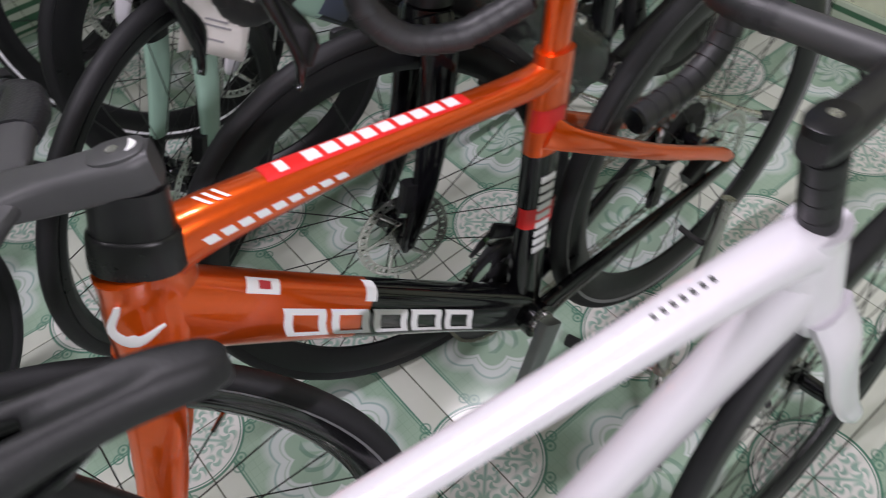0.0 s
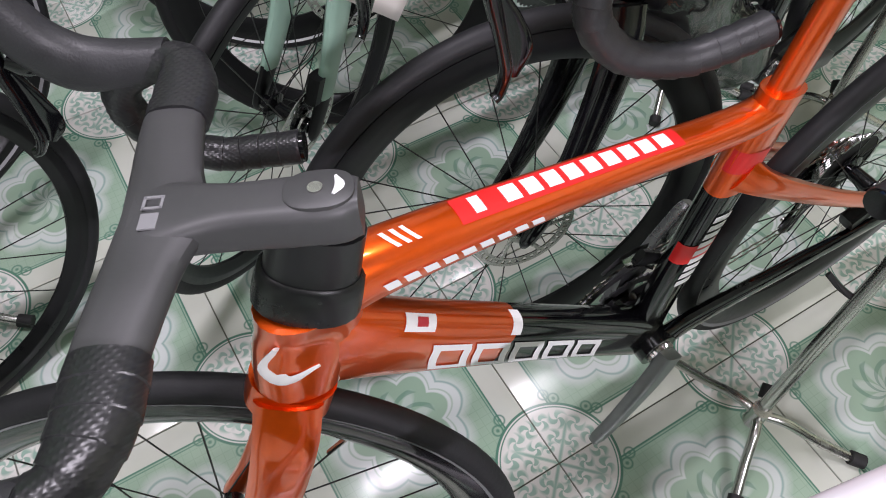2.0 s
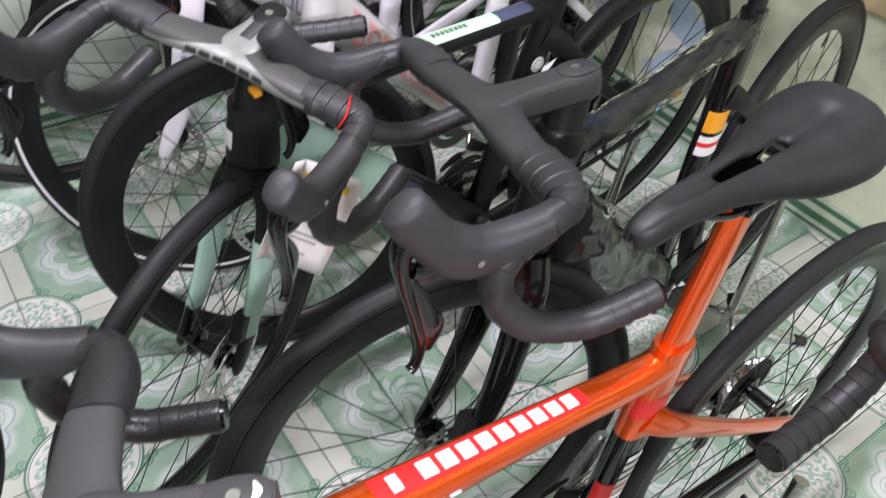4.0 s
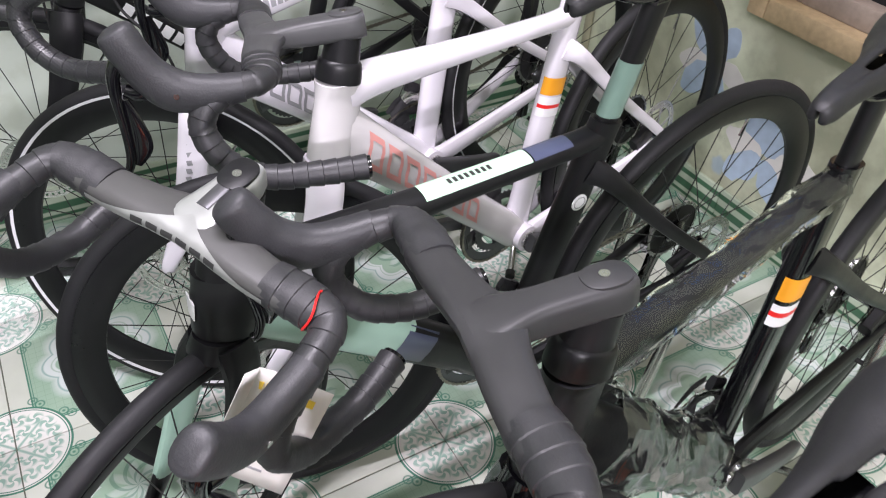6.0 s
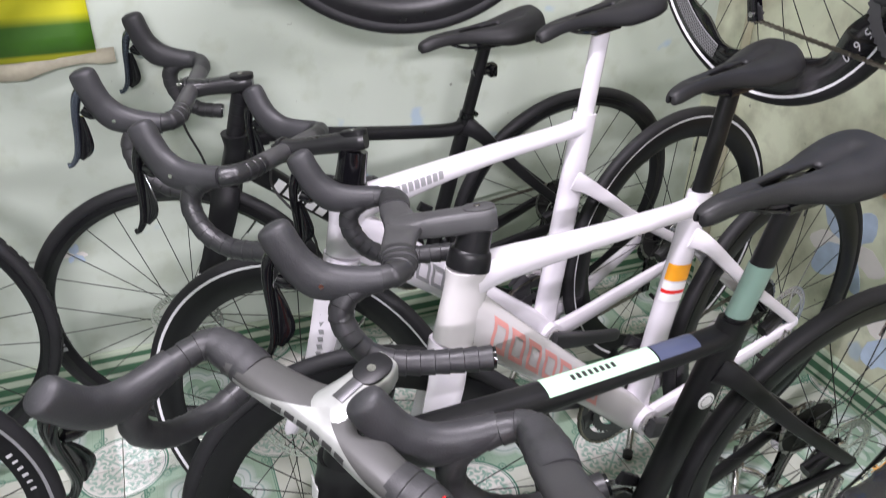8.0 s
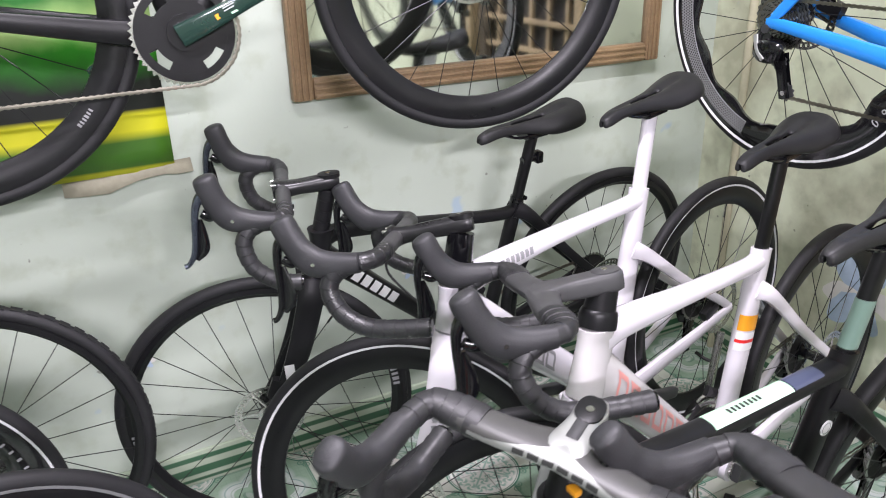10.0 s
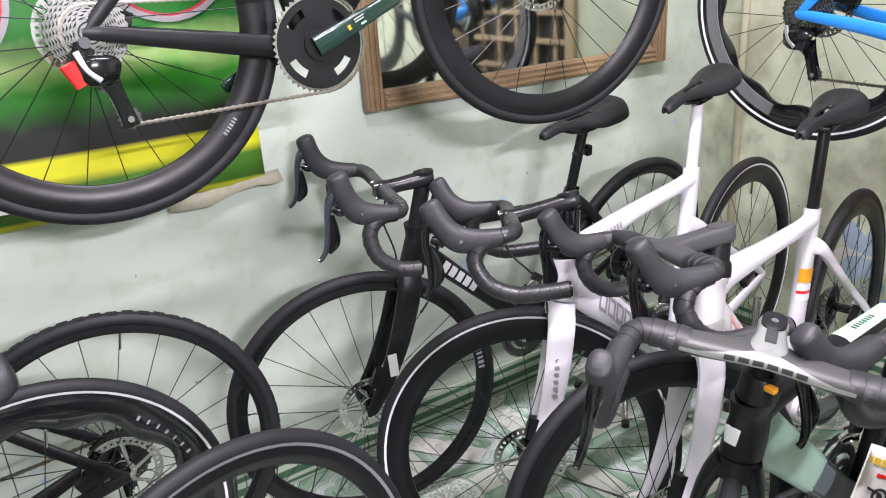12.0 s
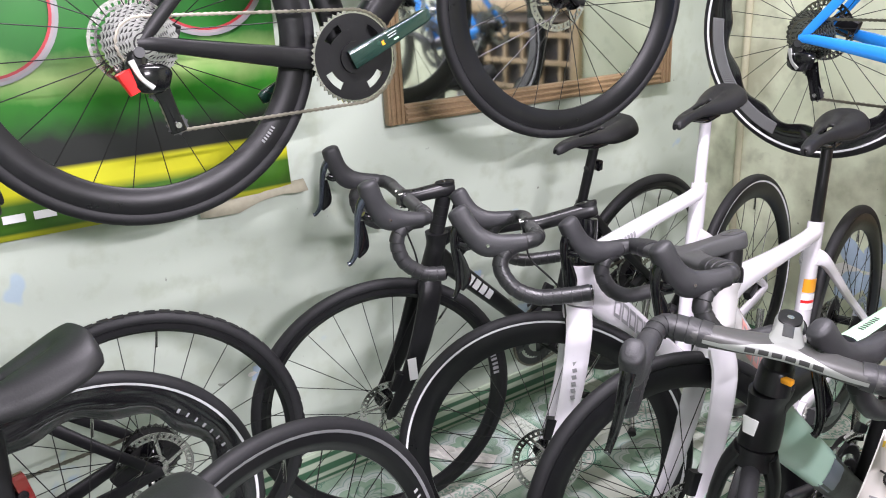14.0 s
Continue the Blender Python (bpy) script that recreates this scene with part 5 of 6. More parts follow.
G = bike("white gloss road bike with black stem and bar", place(1.673, 0.063, -11.46, -1.24, z=0.0, turn=180, s=0.967), paint=dict(WHITE, slim=True), steer=12.9, top=0.804, bar_z=0.914, stem=0.123, post=0.955, bar_w=0.205, slope=0.078, bbx=0.578, k=0.323, plug=0.064, tilt=3.1, setback=0.035, style="round",
         front=dict(depth=0.05), rear=dict(depth=0.05), lift=0.0)
lettering(G, "top", 0.20, 0.33, 85, 94, 7, "bdecal", G["top"], 0.6)

K = bike("black city bike with a treaded tyre by the wall", place(-0.368, 2.160, -8.03, 0.88), tubes="round", style="round", front=dict(depth=0.022), rear=dict(depth=0.022, tread=70), lift=0.115)
I = bike("black road bike with a wavy deep rear rim", place(-0.543, 1.719, 4.17, 1.33), front=dict(depth=0.05), rear=dict(depth=0.062, stripe="stripe", rim="rimgloss", wave=0.008, waves=12, marks=("gdecal", 9, 1.02, 0.0065, 0.075)), lift=0.116, post=0.90)
J = bike("black road bike with a silver-lined rear rim", place(-0.283, 1.043, 15.56, 7.6), tubes="round", front=dict(depth=0.03), rear=dict(depth=0.03, stripe="grey", marks=("paledecal", 6, 0.50, 0.0065, 0.048)), lift=0.132, post=0.885)
Mb = bike("black road bike with a smooth grey-black saddle", place(-0.36, 0.74, 16, 4.5), front=dict(depth=0.03), rear=dict(depth=0.03), lift=0.0, post=0.945)

bm = bmesh.new()
loft(bm, [(seat_x(0.80) + 0.016, 0, 0.80), (seat_x(0.80) + 0.030, 0, 0.80)], [(0.010, 0.024), (0.009, 0.022)], seg=16, sub=1, power=3)
part("reflector", bm, M["reflect"], J["root"], "dark red reflector on the seatpost")
# name bars down the white fork legs
bm = bmesh.new()
for k in range(9):
    z = 0.60 - k * 0.0145
    box(bm, axis_x(z) - 0.005, -0.0585 + (z - 0.5) * 0.07, z, 0.010, 0.0012, 0.009)
part("lettering", bm, M["gdecal"], B["fork"], smooth=False)


def scrap(x, y, w, d, material, seed, label):
    """A crumpled sheet of thin plastic on the floor."""
    rng = random.Random(seed)
    bm = bmesh.new()
    n = 14
    grid = [[bm.verts.new((w * (i / n - 0.5), d * (j / n - 0.5), 0.004 + 0.03 * rng.random() * math.sin(math.pi * i / n) * math.sin(math.pi * j / n))) for j in range(n + 1)] for i in range(n + 1)]
    for i in range(n):
        for j in range(n):
            bm.faces.new((grid[i][j], grid[i + 1][j], grid[i + 1][j + 1], grid[i][j + 1]))
    o = part("plastic_wrap", bm, material, None, smooth=False)
    o.location, o.rotation_euler = (x, y, 0.001), (0, 0, rng.uniform(0, 3))
    md = o.modifiers.new("thick", "SOLIDIFY")
    md.thickness = 0.0006
    tagged(o, label, "plastic wrap")
    return o


scrap(1.50, 2.17, 0.07, 0.24, M["card"], 3, "strip of crumpled white plastic on the tiles")
scrap(1.12, 2.00, 0.30, 0.22, M["film"], 5, "crumpled clear plastic bag on the tiles").visible_shadow = False
scrap(1.75, 2.12, 0.26, 0.20, M["film"], 8, "crumpled clear plastic bag on the tiles").visible_shadow = False

# bikes hung on the walls
H = bike("black aero bike with a green crank hung on the wall", place(1.716, 1.920, -3.47, -0.1, z=1.017, turn=180, s=1.02), steer=-8.4, front=dict(depth=0.05), rear=dict(depth=0.05, marks=("gdecal", 6, 1.12, 0.006)), lift=-0.028, bbx=0.596, rx=0.999, crank=203, ring="solid", arm="greencrank")
bm = bmesh.new()
loft(bm, [(1.030, 0.070, 0.258), (1.046, 0.070, 0.296)], [(0.010, 0.012), (0.012, 0.014)], seg=10, sub=1, power=3)
part("battery", bm, M["red"], H["root"], "small red battery on the derailleur")
ring_of_h = [o for o in H["root"].children if o.name.startswith("chainring")][0]
for cx, cz, sx, sz, col in ((0.062, 0.0, 0.010, 0.009, "yellow"), (0.092, 0.006, 0.014, 0.0035, "brightmint"), (0.098, -0.003, 0.046, 0.0022, "paledecal"), (0.098, -0.008, 0.046, 0.0022, "paledecal"), (0.150, 0.0, 0.014, 0.014, "paledecal")):
    bm = bmesh.new()
    box(bm, cx, 0.0755 if cx < 0.08 else 0.0768 if cx < 0.12 else 0.0776, cz, sx, 0.0016, sz)
    part("sticker", bm, M[col], ring_of_h, smooth=False)
Bl = bike("sky blue aero bike hung on the side wall", place(2.404, 0.636, 2.16, 6.85, z=0.907, turn=90), paint=dict(head="blue", top="blue", down="blue", seat="blue", stay="blue", chain="blue", fork="blue"),
          front=dict(depth=0.055), rear=dict(depth=0.060, stripe="stripe", rim="rimgloss", wave=0.008, waves=12))


def glyph(body, size):
    """A character as a thin mesh, in Blender's own font."""
    cu = bpy.data.curves.new("glyph", "FONT")
    cu.body, cu.size, cu.extrude, cu.align_x, cu.align_y = body, size, 0.0004, "CENTER", "CENTER"
    ob = bpy.data.objects.new("glyph", cu)
    scene.collection.objects.link(ob)
    me = bpy.data.meshes.new_from_object(ob.evaluated_get(bpy.context.evaluated_depsgraph_get()))
    bpy.data.objects.remove(ob)
    return me


back = [o for o in Bl["root"].children if o.name.startswith("rear_wheel")][0]
spin = back.matrix_basis.to_3x3().inverted().to_4x4()
for k, ch in enumerate("6560"):
    f = radians(113 + 6 * k)
    me = glyph(ch, 0.025)
    me.materials.append(M["paledecal"])
    R = BEAD - 0.026
    m = Matrix(((-math.cos(f), -math.sin(f), 0, -math.sin(f) * R), (0, 0, 1, 0.0142), (-math.sin(f), math.cos(f), 0, math.cos(f) * R), (0, 0, 0, 1)))
    link_mesh("digit", me, back, m=spin @ m)
# honeycomb print on the same rim: a grey field with rows of dark cells
bm = bmesh.new()
cells = bmesh.new()
for k in range(24):
    a0, a1 = radians(8 - 3.2 * k), radians(8 - 3.2 * (k + 1))
    q = [(r * math.cos(a), r * math.sin(a)) for r, a in ((0.270, a0), (0.305, a0), (0.305, a1), (0.270, a1))]
    lo = [bm.verts.new((x, 0.0122, z)) for x, z in q]
    hi = [bm.verts.new((x, 0.0142, z)) for x, z in q]
    bm.faces.new(hi)
    for j in range(4):
        bm.faces.new((lo[j], lo[(j + 1) % 4], hi[(j + 1) % 4], hi[j]))
for row in range(6):
    r = 0.2732 + 0.0058 * row
    for k in range(58):
        a = radians(7.2 - 1.32 * (k + 0.5 * (row % 2)))
        c = (r * math.cos(a), r * math.sin(a))
        cells.faces.new([cells.verts.new((c[0] + 0.0024 * math.cos(t), 0.0145, c[1] + 0.0024 * math.sin(t))) for t in (radians(60 * h) for h in range(6))])
bmesh.ops.remove_doubles(bm, verts=bm.verts, dist=1e-5)
field = part("honeycomb_field", bm, M["gdecal"], back, "grey honeycomb print on the rim", m=spin, smooth=False)
tagged(part("honeycomb_print", cells, M["bdecal"], field, smooth=False), kind="stuff")
for root, side in ((H["root"], 0), (Bl["root"], 1)):
    wm = root.matrix_world
    for t in (0.3, 0.62):
        p = wm @ Vector((t, 0, 0.79))
        hook = new("wall_hook")
        hook.location = p
        tagged(hook, "black steel hook that carries a bike's top tube", "hook", "bike hooks")
        bm = bmesh.new()
        q = Vector((0, WY1 - p.y, -0.02)) if side == 0 else Vector((WX1 - p.x, 0, -0.02))
        loft(bm, [q * -0.16 + Vector((0, 0, 0.03)), q * -0.10 + Vector((0, 0, -0.022)), q * 0.1 + Vector((0, 0, -0.024)), q], (0.006, 0.006), seg=8)
        part("arm", bm, M["rubber"], hook)
        bm = bmesh.new()
        sx, sy = (0.06, 0.006) if side == 0 else (0.006, 0.06)
        box(bm, q.x - (0.003 if side else 0), q.y - (0 if side else 0.003), q.z, sx, sy, 0.12, bevel=0.002)
        part("plate", bm, M["rubber"], hook)

# ---------------------------------------------------------------- stands under the rear axles


def stand_thing():
    st = new("bike_stand")
    tagged(st, "chromed steel tube stand with black rubber feet on the tiles", "stand", "bike stands")
    bm = bmesh.new()
    loft(bm, [(0, 0, 0.075), (0.060, 0.018, 0.23), (0.125, 0.038, 0.41)], (0.0115, 0.0115), seg=14)
    part("upright", bm, M["steel"], st)
    bm = bmesh.new()
    loft(bm, [(0.095, 0.030, 0.33), (0.088, 0.055, 0.332), (0.080, 0.080, 0.345)], (0.005, 0.005), seg=8)
    part("hook", bm, M["rubber"], st)
    bm = bmesh.new()
    loft(bm, [(0, 0, 0.05), (0, 0, 0.10)], (0.016, 0.016), seg=12, sub=1)
    part("joint", bm, M["steel"], st)
    bm = bmesh.new()
    loft(bm, [(0.020, 0.010, 0.095), (0.038, 0.022, 0.105)], (0.014, 0.014), seg=10, sub=1, side=(0, 0, 1))
    part("knob", bm, M["rubber"], st)
    for ex, ey in ((-0.10, -0.085), (0.125, -0.14), (-0.03, 0.175)):
        bm = bmesh.new()
        loft(bm, [(0, 0, 0.08), (ex * 0.25, ey * 0.25, 0.075), (ex * 0.55, ey * 0.55, 0.045), (ex, ey, 0.012)], (0.0085, 0.0085), seg=12)
        leg = part("leg", bm, M["steel"], st)
        bm = bmesh.new()
        loft(bm, [(ex * 0.93, ey * 0.93, 0.017), (ex * 1.06, ey * 1.06, 0.0125)], (0.0125, 0.0125), seg=12, sub=1)
        part("rubber_foot", bm, M["rubber"], leg)
    return st


first = None
for info in (F, E, D, C, B, A, G, I, K, J, Mb):
    p = info["root"].matrix_world @ Vector((info["rx"] - 0.150, -0.105, 0.34))
    a = info["root"].matrix_world.to_euler().z
    if info is F:
        p = Vector((1.676, 0.301, 0))
    m = pose(p.x, p.y, 0, 0, 0, math.degrees(a))
    if first is None:
        first = stand_thing()
        first.matrix_world = m
    else:
        copy_thing(first, m)

# ---------------------------------------------------------------- price tag on a red string
tag = new("price_tag")
tag.location = (1.318, 0.860, 0.725)
tag.rotation_euler = (radians(-14), radians(22), radians(-38))
tagged(tag, "curled white paper tag hanging from a bar by red string", "tag")
bm = bmesh.new()
grid = []
for i in range(9):
    row = []
    for j in range(9):
        u, v = i / 8 - 0.5, j / 8 - 0.5
        row.append(bm.verts.new((u * 0.085, 0.012 * v * v - 0.5 * max(0.0, -0.3 - u) ** 2, v * 0.145)))
    grid.append(row)
for i in range(8):
    for j in range(8):
        bm.faces.new((grid[i][j], grid[i + 1][j], grid[i + 1][j + 1], grid[i][j + 1]))
card = part("card", bm, M["card"], tag)
md = card.modifiers.new("thick", "SOLIDIFY")
md.thickness = 0.0008
for k in range(6):
    bm = bmesh.new()
    box(bm, -0.026 + k * 0.0104, 0.0002, 0.053, 0.0078, 0.0012, 0.009)
    part("print", bm, M["tagyellow"], card, smooth=False)
for z, w, h, col in ((0.036, 0.018, 0.005, "red"), (-0.022, 0.030, 0.003, "gdecal"), (-0.030, 0.040, 0.003, "gdecal"), (-0.050, 0.026, 0.003, "gdecal")):
    bm = bmesh.new()
    box(bm, 0, -0.0012 + 0.012 * (z / 0.145) ** 2, z, w, 0.0006, h)
    part("print", bm, M[col], card, smooth=False)
bm = bmesh.new()
wm = D["root"].matrix_world @ D["S"]
bpy.context.view_layer.update()
back_to_tag = (Matrix.Translation(tag.location) @ tag.rotation_euler.to_matrix().to_4x4()).inverted()
knot = [back_to_tag @ (wm @ Vector((bx - 0.007 + 0.021 * math.cos(a), -0.190 * 0.86 + 0.005 * math.sin(2 * a), bz + 0.021 * math.sin(a)))) for a in (radians(-90 + 30 * k) for k in range(13))]
loft(bm, [Vector((0, 0, 0.066)), Vector((0.002, 0.002, 0.074)), *knot, knot[0].lerp(Vector((0, 0, 0.07)), 0.3)], (0.0013, 0.0013), seg=6)
part("string", bm, M["red"], tag)
bm = toothed(bmesh.new(), 0.0105, 24, -0.0008, -0.0002, 0.0075, 0.001)
disc(bm, 0.004, -0.0008, -0.0002, 12)
box(bm, 0.010, -0.0006, -0.003, 0.026, 0.0006, 0.004, Matrix.Rotation(0.2, 4, "Y"))
box(bm, -0.010, -0.0006, 0.003, 0.020, 0.0006, 0.003, Matrix.Rotation(0.2, 4, "Y"))
bm.transform(Matrix.Translation((0.004, -0.0008, 0.010)))
part("print", bm, M["bdecal"], card, smooth=False)

# ---------------------------------------------------------------- wall fittings
MX0, MX1, MZ0, MZ1 = 1.407, 2.589, 1.044, 1.86
mirror = new("wall_mirror")
mirror.location = ((MX0 + MX1) / 2, WY1 - 0.03, MZ0)
tagged(mirror, "large mirror in a carved brown wooden frame", "mirror")
w, h = (MX1 - MX0) / 2, MZ1 - MZ0
bm = bmesh.new()
box(bm, 0, 0.012, h / 2, 2 * w - 0.06, 0.008, h - 0.06)
part("glass", bm, M["mirror"], mirror, smooth=False)
for a, b in (((-w + 0.0275, 0), (-w + 0.0275, h)), ((w - 0.0275, 0), (w - 0.0275, h)), ((-w + 0.055, 0.0275), (w - 0.055, 0.0275)), ((-w + 0.055, h - 0.0275), (w - 0.055, h - 0.0275))):
    bm = bmesh.new()
    L = math.hypot(b[0] - a[0], b[1] - a[1])
    up = abs(b[1] - a[1]) > 0.1
    cx, cz = (a[0] + b[0]) / 2, (a[1] + b[1]) / 2
    box(bm, cx, 0.008, cz, 0.055 if up else L, 0.03, L if up else 0.055, bevel=0.007)
    for e in (-0.016, 0.0, 0.016):
        box(bm, cx + (e if up else 0), -0.008, cz + (0 if up else e), 0.008 if up else L * 0.995, 0.008, L * 0.995 if up else 0.008, bevel=0.003)
    part("frame_rail", bm, M["wood"], mirror)

# printed banner, its lower corner lifting
banner = new("banner")
banner.location = (1.105, WY1 - 0.012, 0.925)
tagged(banner, "glossy printed vinyl banner in green, yellow and black", "banner")
bm = bmesh.new()
nx, nz = 60, 30
grid = []
for i in range(nx + 1):
    row = []
    for j in range(nz + 1):
        x, z = -2.4 * (1 - i / nx), 1.5 * j / nz
        row.append(bm.verts.new((x, 0.006 * math.sin(x * 5) - 0.006 + 0.004 * math.sin(z * 9 + x), z)))
    grid.append(row)
for i in range(nx):
    for j in range(nz):
        bm.faces.new((grid[i][j], grid[i + 1][j], grid[i + 1][j + 1], grid[i][j + 1]))
sheet = part("sheet", bm, M["banner"], banner)
md = sheet.modifiers.new("thick", "SOLIDIFY")
md.thickness = 0.001
bm = bmesh.new()
for k in range(9):
    x = -1.02 + k * 0.062
    box(bm, x, -0.014, 0.048, 0.045, 0.001, 0.056 if k < 3 else 0.018)
part("lettering", bm, M["wdecal"], sheet, smooth=False)
# the two wheels of the bike printed on it
for cx, cz in ((-0.635, 0.485), (-0.165, 0.555)):
    for r0, r1, col in ((0.150, 0.157, "gdecal"), (0.144, 0.150, "pinkgrey"), (0.138, 0.144, "darkred")):
        bm = revolve(bmesh.new(), [(r0, -0.0190), (r1, -0.0190), (r1, -0.0184), (r0, -0.0184)], 48, (cx, 0, cz))
        part("printed_wheel", bm, M[col], sheet)
# torn paper under the banner's corner
bm = bmesh.new()
rng = random.Random(9)
pts = [(-0.25 + 0.032 * i, 0.0, -0.030 + 0.004 * i - 0.014 * abs(math.sin(i * 0.55)) - 0.006 * rng.random()) for i in range(10)]
top = [bm.verts.new((x, -0.002, 0.014 + 0.05 * max(0.0, x))) for x, _, _ in pts]
low = [bm.verts.new((x, -0.018 - 0.012 * rng.random(), z)) for x, _, z in pts]
for i in range(9):
    bm.faces.new((top[i], top[i + 1], low[i + 1], low[i]))
torn = part("torn_paper", bm, M["tornpaper"], banner)
md = torn.modifiers.new("thick", "SOLIDIFY")
md.thickness = 0.001

# faded flower transfers on the walls
M["transfer"] = mat("faded_blue_transfer", (0.42, 0.52, 0.64), 0.5, noise_scale=30, vary=0.35)


def transfer(m, size, seed):
    rng = random.Random(seed)
    root = tagged(new("wall_sticker"), "faded blue and white flower transfer on the wall", "sticker", "flower stickers")
    root.matrix_world = m
    for k in range(6):
        a = k * math.pi / 3 + rng.uniform(-0.25, 0.25)
        L = size * rng.uniform(0.75, 1.1)
        bm = bmesh.new()
        n = 16
        ring = []
        for i in range(n):
            t = 2 * math.pi * i / n
            u, v = L * (0.55 + 0.5 * math.cos(t)), L * 0.26 * math.sin(t) * (1 + 0.25 * rng.uniform(-1, 1))
            ring.append((u * math.cos(a) - v * math.sin(a), u * math.sin(a) + v * math.cos(a)))
        lo = [bm.verts.new((x, 0, z)) for x, z in ring]
        hi = [bm.verts.new((x, -0.0006 - 0.0002 * k, z)) for x, z in ring]
        bm.faces.new(hi)
        for i in range(n):
            bm.faces.new((lo[i], lo[(i + 1) % n], hi[(i + 1) % n], hi[i]))
        part("petal", bm, M["transfer"] if k % 3 else M["card"], root, smooth=False)


for y, z, size, seed in ((1.66, 0.42, 0.15, 4), (1.42, 0.26, 0.16, 6)):
    transfer(pose(WX1 - 0.0005, y, z, 0, 0, -90), size, seed)
transfer(pose(0.95, WY1 - 0.0005, 0.42, 0, 0, 0), 0.03, 21)
transfer(pose(1.72, WY1 - 0.0005, 0.50, 0, 0, 0), 0.03, 22)

# pipe in the corner
M["pipe"] = mat("old_plastic_pipe", (0.42, 0.40, 0.28), 0.5, noise_scale=40, vary=0.3)
bm = bmesh.new()
loft(bm, [(2.846, 2.172, 0.0), (2.846, 2.172, 1.5), (2.846, 2.172, TOP)], (0.0135, 0.0135), seg=12, sub=1)
tagged(part("pipe", bm, M["pipe"], None), "thin stained plastic pipe in the wall corner", "pipe")


def skirting_mat():
    """Glazed skirting tile with dark green lines."""
    m = mat("skirting_tile", (0.4, 0.5, 0.4), 0.2)
    k = Nodes(m)
    geo = k.node("ShaderNodeNewGeometry")
    sep = k.node("ShaderNodeSeparateXYZ")
    k.link(geo.outputs["Position"], sep.inputs[0])
    z = sep.outputs[2]
    col = k.mix(k.noise(12, 5), (0.36, 0.44, 0.32), (0.52, 0.58, 0.46))
    for e, wd in ((0.085, 0.008), (0.045, 0.012), (0.015, 0.005)):
        col = k.mix(k.less(k.math("ABSOLUTE", k.math("SUBTRACT", z, e)), wd, 0.002), col, (0.05, 0.13, 0.07))
    k.link(col, k.bsdf.inputs["Base Color"])
    return m


M["skirt"] = skirting_mat()
base = tagged(new("baseboard"), "glazed green skirting tiles with dark lines", "skirting", kind="structure")
x = WX0
while x < WX1 - 0.02:
    L = min(TILE, WX1 - 0.012 - x)
    bm = bmesh.new()
    box(bm, x + L / 2, WY1 - 0.006, 0.053, L - 0.003, 0.012, 0.105, bevel=0.0015)
    part("skirting_tile", bm, M["skirt"], base)
    x += TILE
y = WY0
while y < WY1 - 0.03:
    L = min(TILE, WY1 - 0.013 - y)
    bm = bmesh.new()
    box(bm, WX1 - 0.006, y + L / 2, 0.053, 0.012, L - 0.003, 0.105, bevel=0.0015)
    part("skirting_tile", bm, M["skirt"], base)
    y += TILE

# window in the side wall
window = new("window_1")
window.location = (WX1, (WIN[0] + WIN[1]) / 2, WIN[2])
tagged(window, "low window with an old worn wooden frame and bars", "window", kind="structure")
hw, hh = (WIN[1] - WIN[0]) / 2, WIN[3] - WIN[2]
for cy, cz, ly, lz in ((-hw, hh / 2, 0.055, hh + 0.075), (hw, hh / 2, 0.055, hh + 0.075), (0, -0.01, 2 * hw - 0.055, 0.055), (0, hh + 0.01, 2 * hw - 0.055, 0.055)):
    bm = bmesh.new()
    box(bm, 0.02, cy, cz, 0.09, ly, lz, bevel=0.006)
    part("frame_board", bm, M["oldwood"], window)
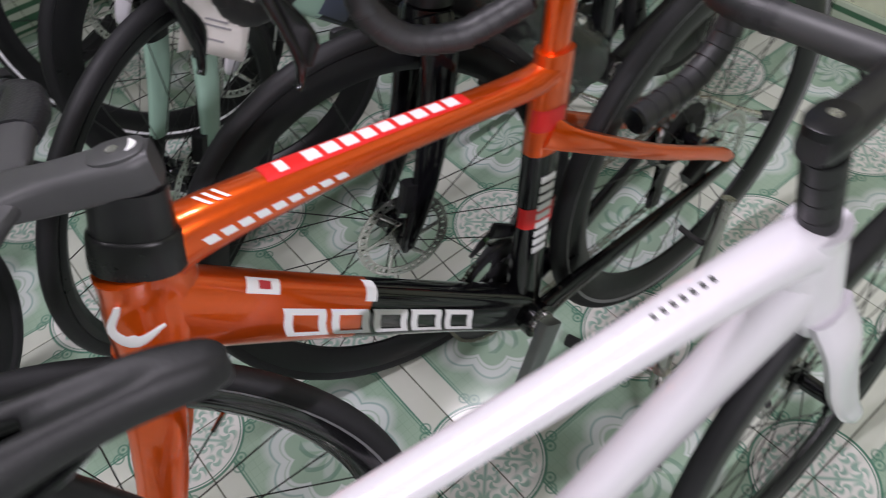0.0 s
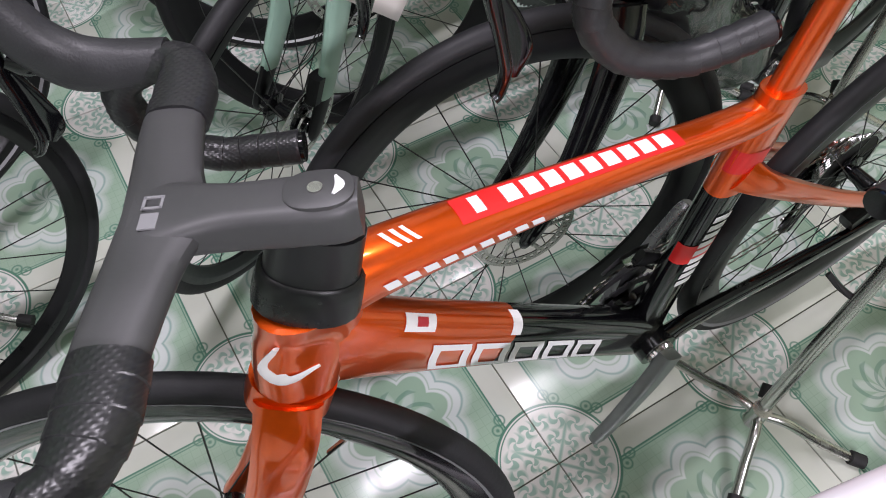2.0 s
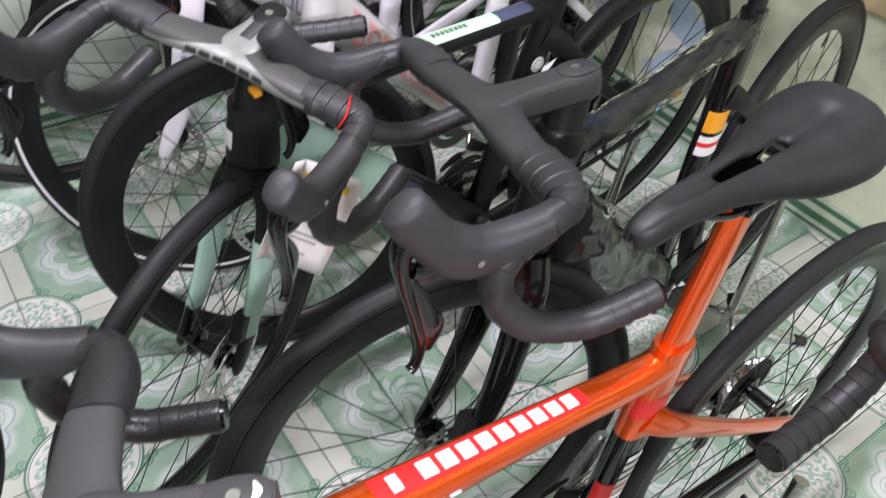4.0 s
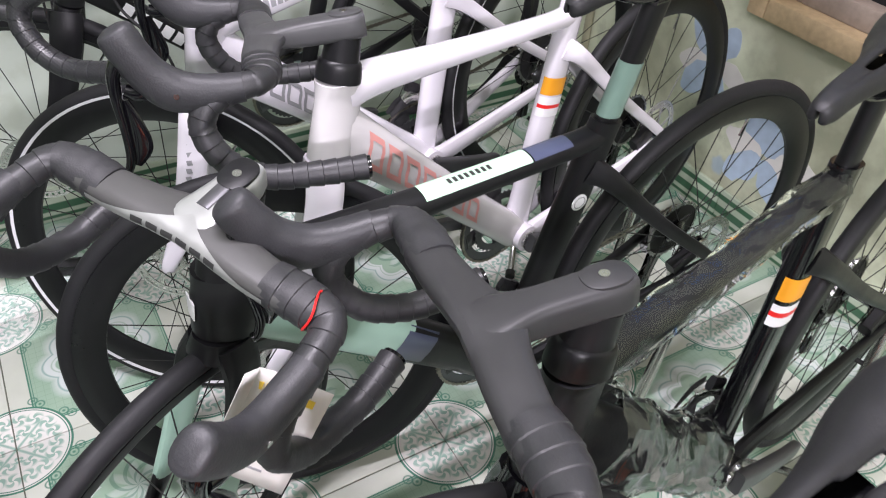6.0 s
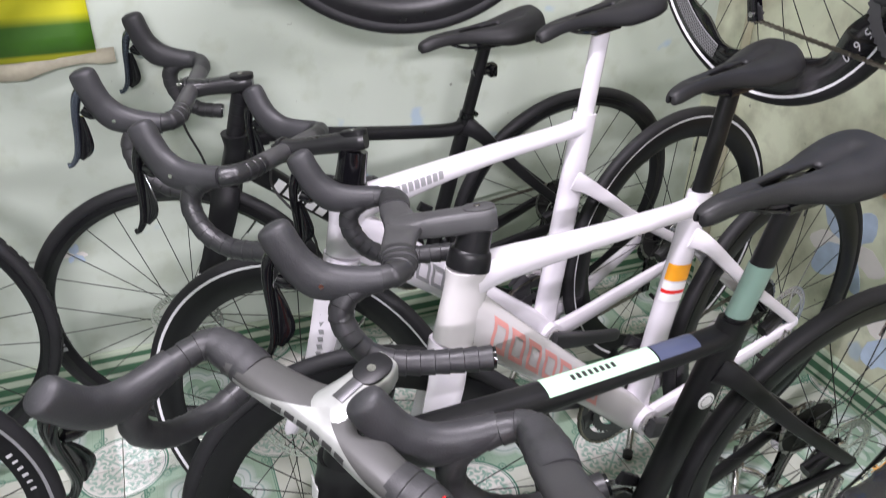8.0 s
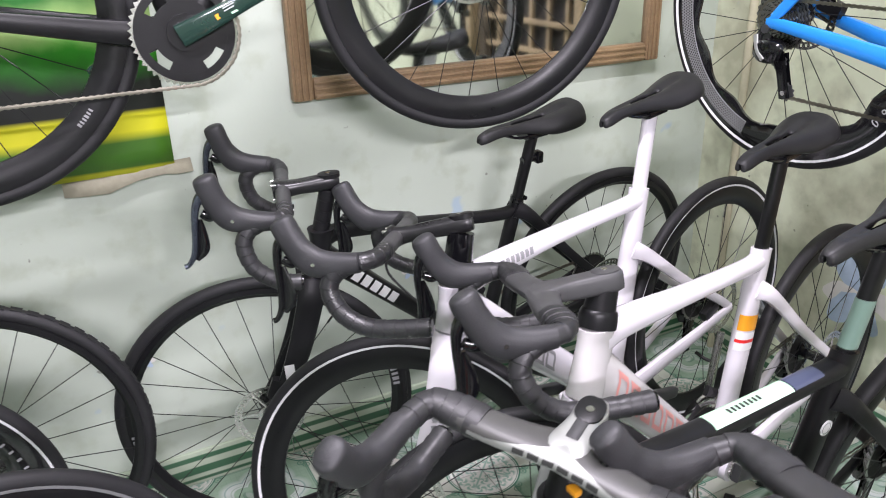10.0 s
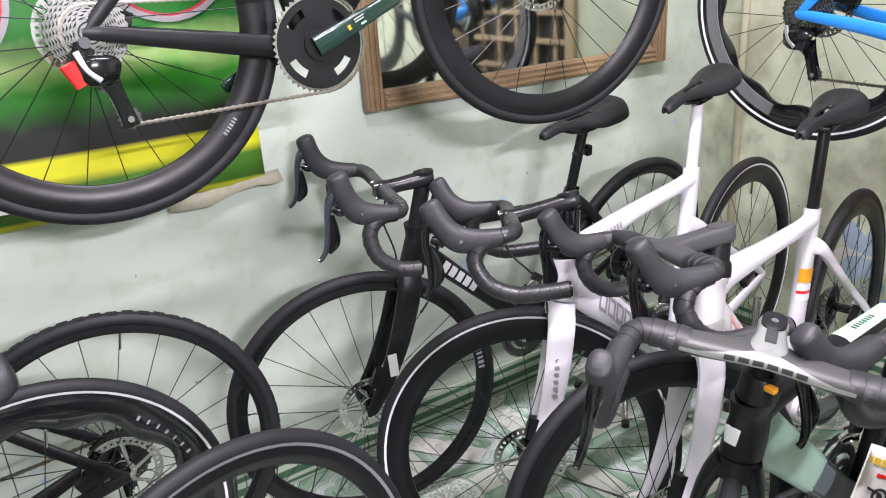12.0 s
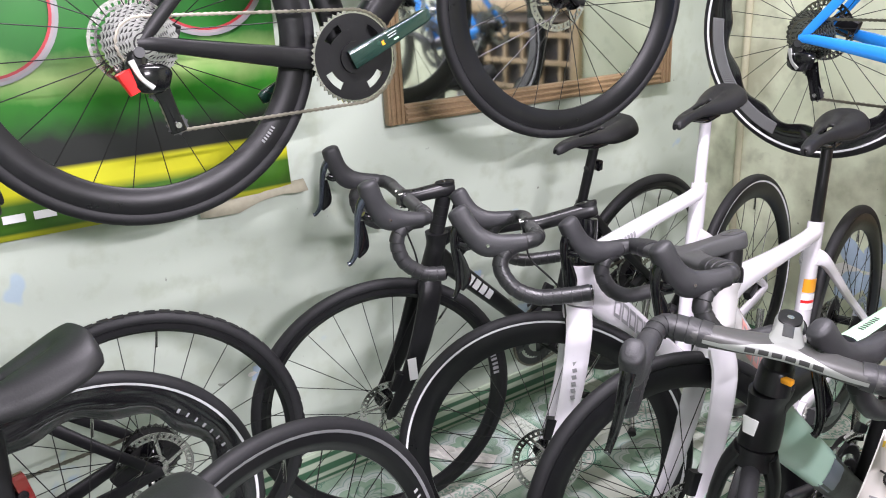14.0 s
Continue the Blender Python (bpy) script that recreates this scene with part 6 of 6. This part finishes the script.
# weathered inner boards, then a lattice of bars
for cy, cz, ly, lz in ((-hw + 0.055, hh / 2, 0.055, hh - 0.036), (hw - 0.055, hh / 2, 0.055, hh - 0.036), (0, 0.045, 2 * hw - 0.166, 0.055), (0, hh - 0.045, 2 * hw - 0.166, 0.055)):
    bm = bmesh.new()
    box(bm, 0.045, cy, cz, 0.045, ly, lz, bevel=0.004)
    part("inner_board", bm, M["greywood"], window)
for k in range(4):
    bm = bmesh.new()
    box(bm, 0.040, 0, 0.14 + 0.13 * k, 0.018, 2 * hw - 0.168, 0.024, bevel=0.003)
    part("bar", bm, M["oldwood"], window)
for k in range(5):
    bm = bmesh.new()
    box(bm, 0.060, (k - 2) * 0.14, hh / 2, 0.018, 0.024, hh - 0.148, bevel=0.003)
    part("bar", bm, M["oldwood"], window)
# dark sheet for the unlit space beyond the bars; no shutter is known there
bm = bmesh.new()
box(bm, 0.085, 0, hh / 2, 0.012, 2 * hw, hh)
part("shutter", bm, M["dark"], window, "added dark sheet for the unlit space behind the bars", smooth=False)

# tube lamps on the ceiling
lamp = None
for lx, ly in ((1.2, 0.95), (-0.5, 0.3), (0.7, None)):
    if lamp is None:
        lamp = new("ceiling_lamp")
        tagged(lamp, "white batten lamp with a lit tube", "lamp", "batten lamps")
        bm = bmesh.new()
        box(bm, 0, 0, 0.075, 1.24, 0.06, 0.05, bevel=0.006)
        part("housing", bm, M["ceil"], lamp)
        bm = bmesh.new()
        loft(bm, [(-0.6, 0, 0.035), (0.6, 0, 0.035)], (0.013, 0.013), seg=12, sub=1)
        part("tube", bm, M["tube"], lamp)
        lamp.location = (lx, ly, TOP - 0.10)
    else:
        copy_thing(lamp, pose(lx, ly, TOP - 0.10) if ly is not None else pose(lx, WY0 + 0.10, 2.5, 90))

# ---------------------------------------------------------------- floor tiles
X0, Y0 = 1.37, 0.415
bm = bmesh.new()
box(bm, 0, 0, -0.004, TILE - 0.0025, TILE - 0.0025, 0.008, bevel=0.0008)
tile_me = to_mesh("tile", bm, M["tile"])
rng = random.Random(2)
i0, i1 = math.floor((WX0 - X0) / TILE), math.ceil((WX1 - X0) / TILE)
j0, j1 = math.floor((WY0 - Y0) / TILE), math.ceil((WY1 - Y0) / TILE)
for i in range(i0, i1):
    for j in range(j0, j1):
        x, y = X0 + (i + 0.5) * TILE, Y0 + (j + 0.5) * TILE
        if not (WX0 - 0.1 < x < WX1 + 0.1 and WY0 - 0.1 < y < WY1 + 0.1):
            continue
        o = link_mesh("tile", tile_me, floor, m=Matrix.Translation((x, y, rng.uniform(-0.0006, 0.0004))) @ Matrix.Rotation(rng.randrange(4) * math.pi / 2, 4, "Z"))
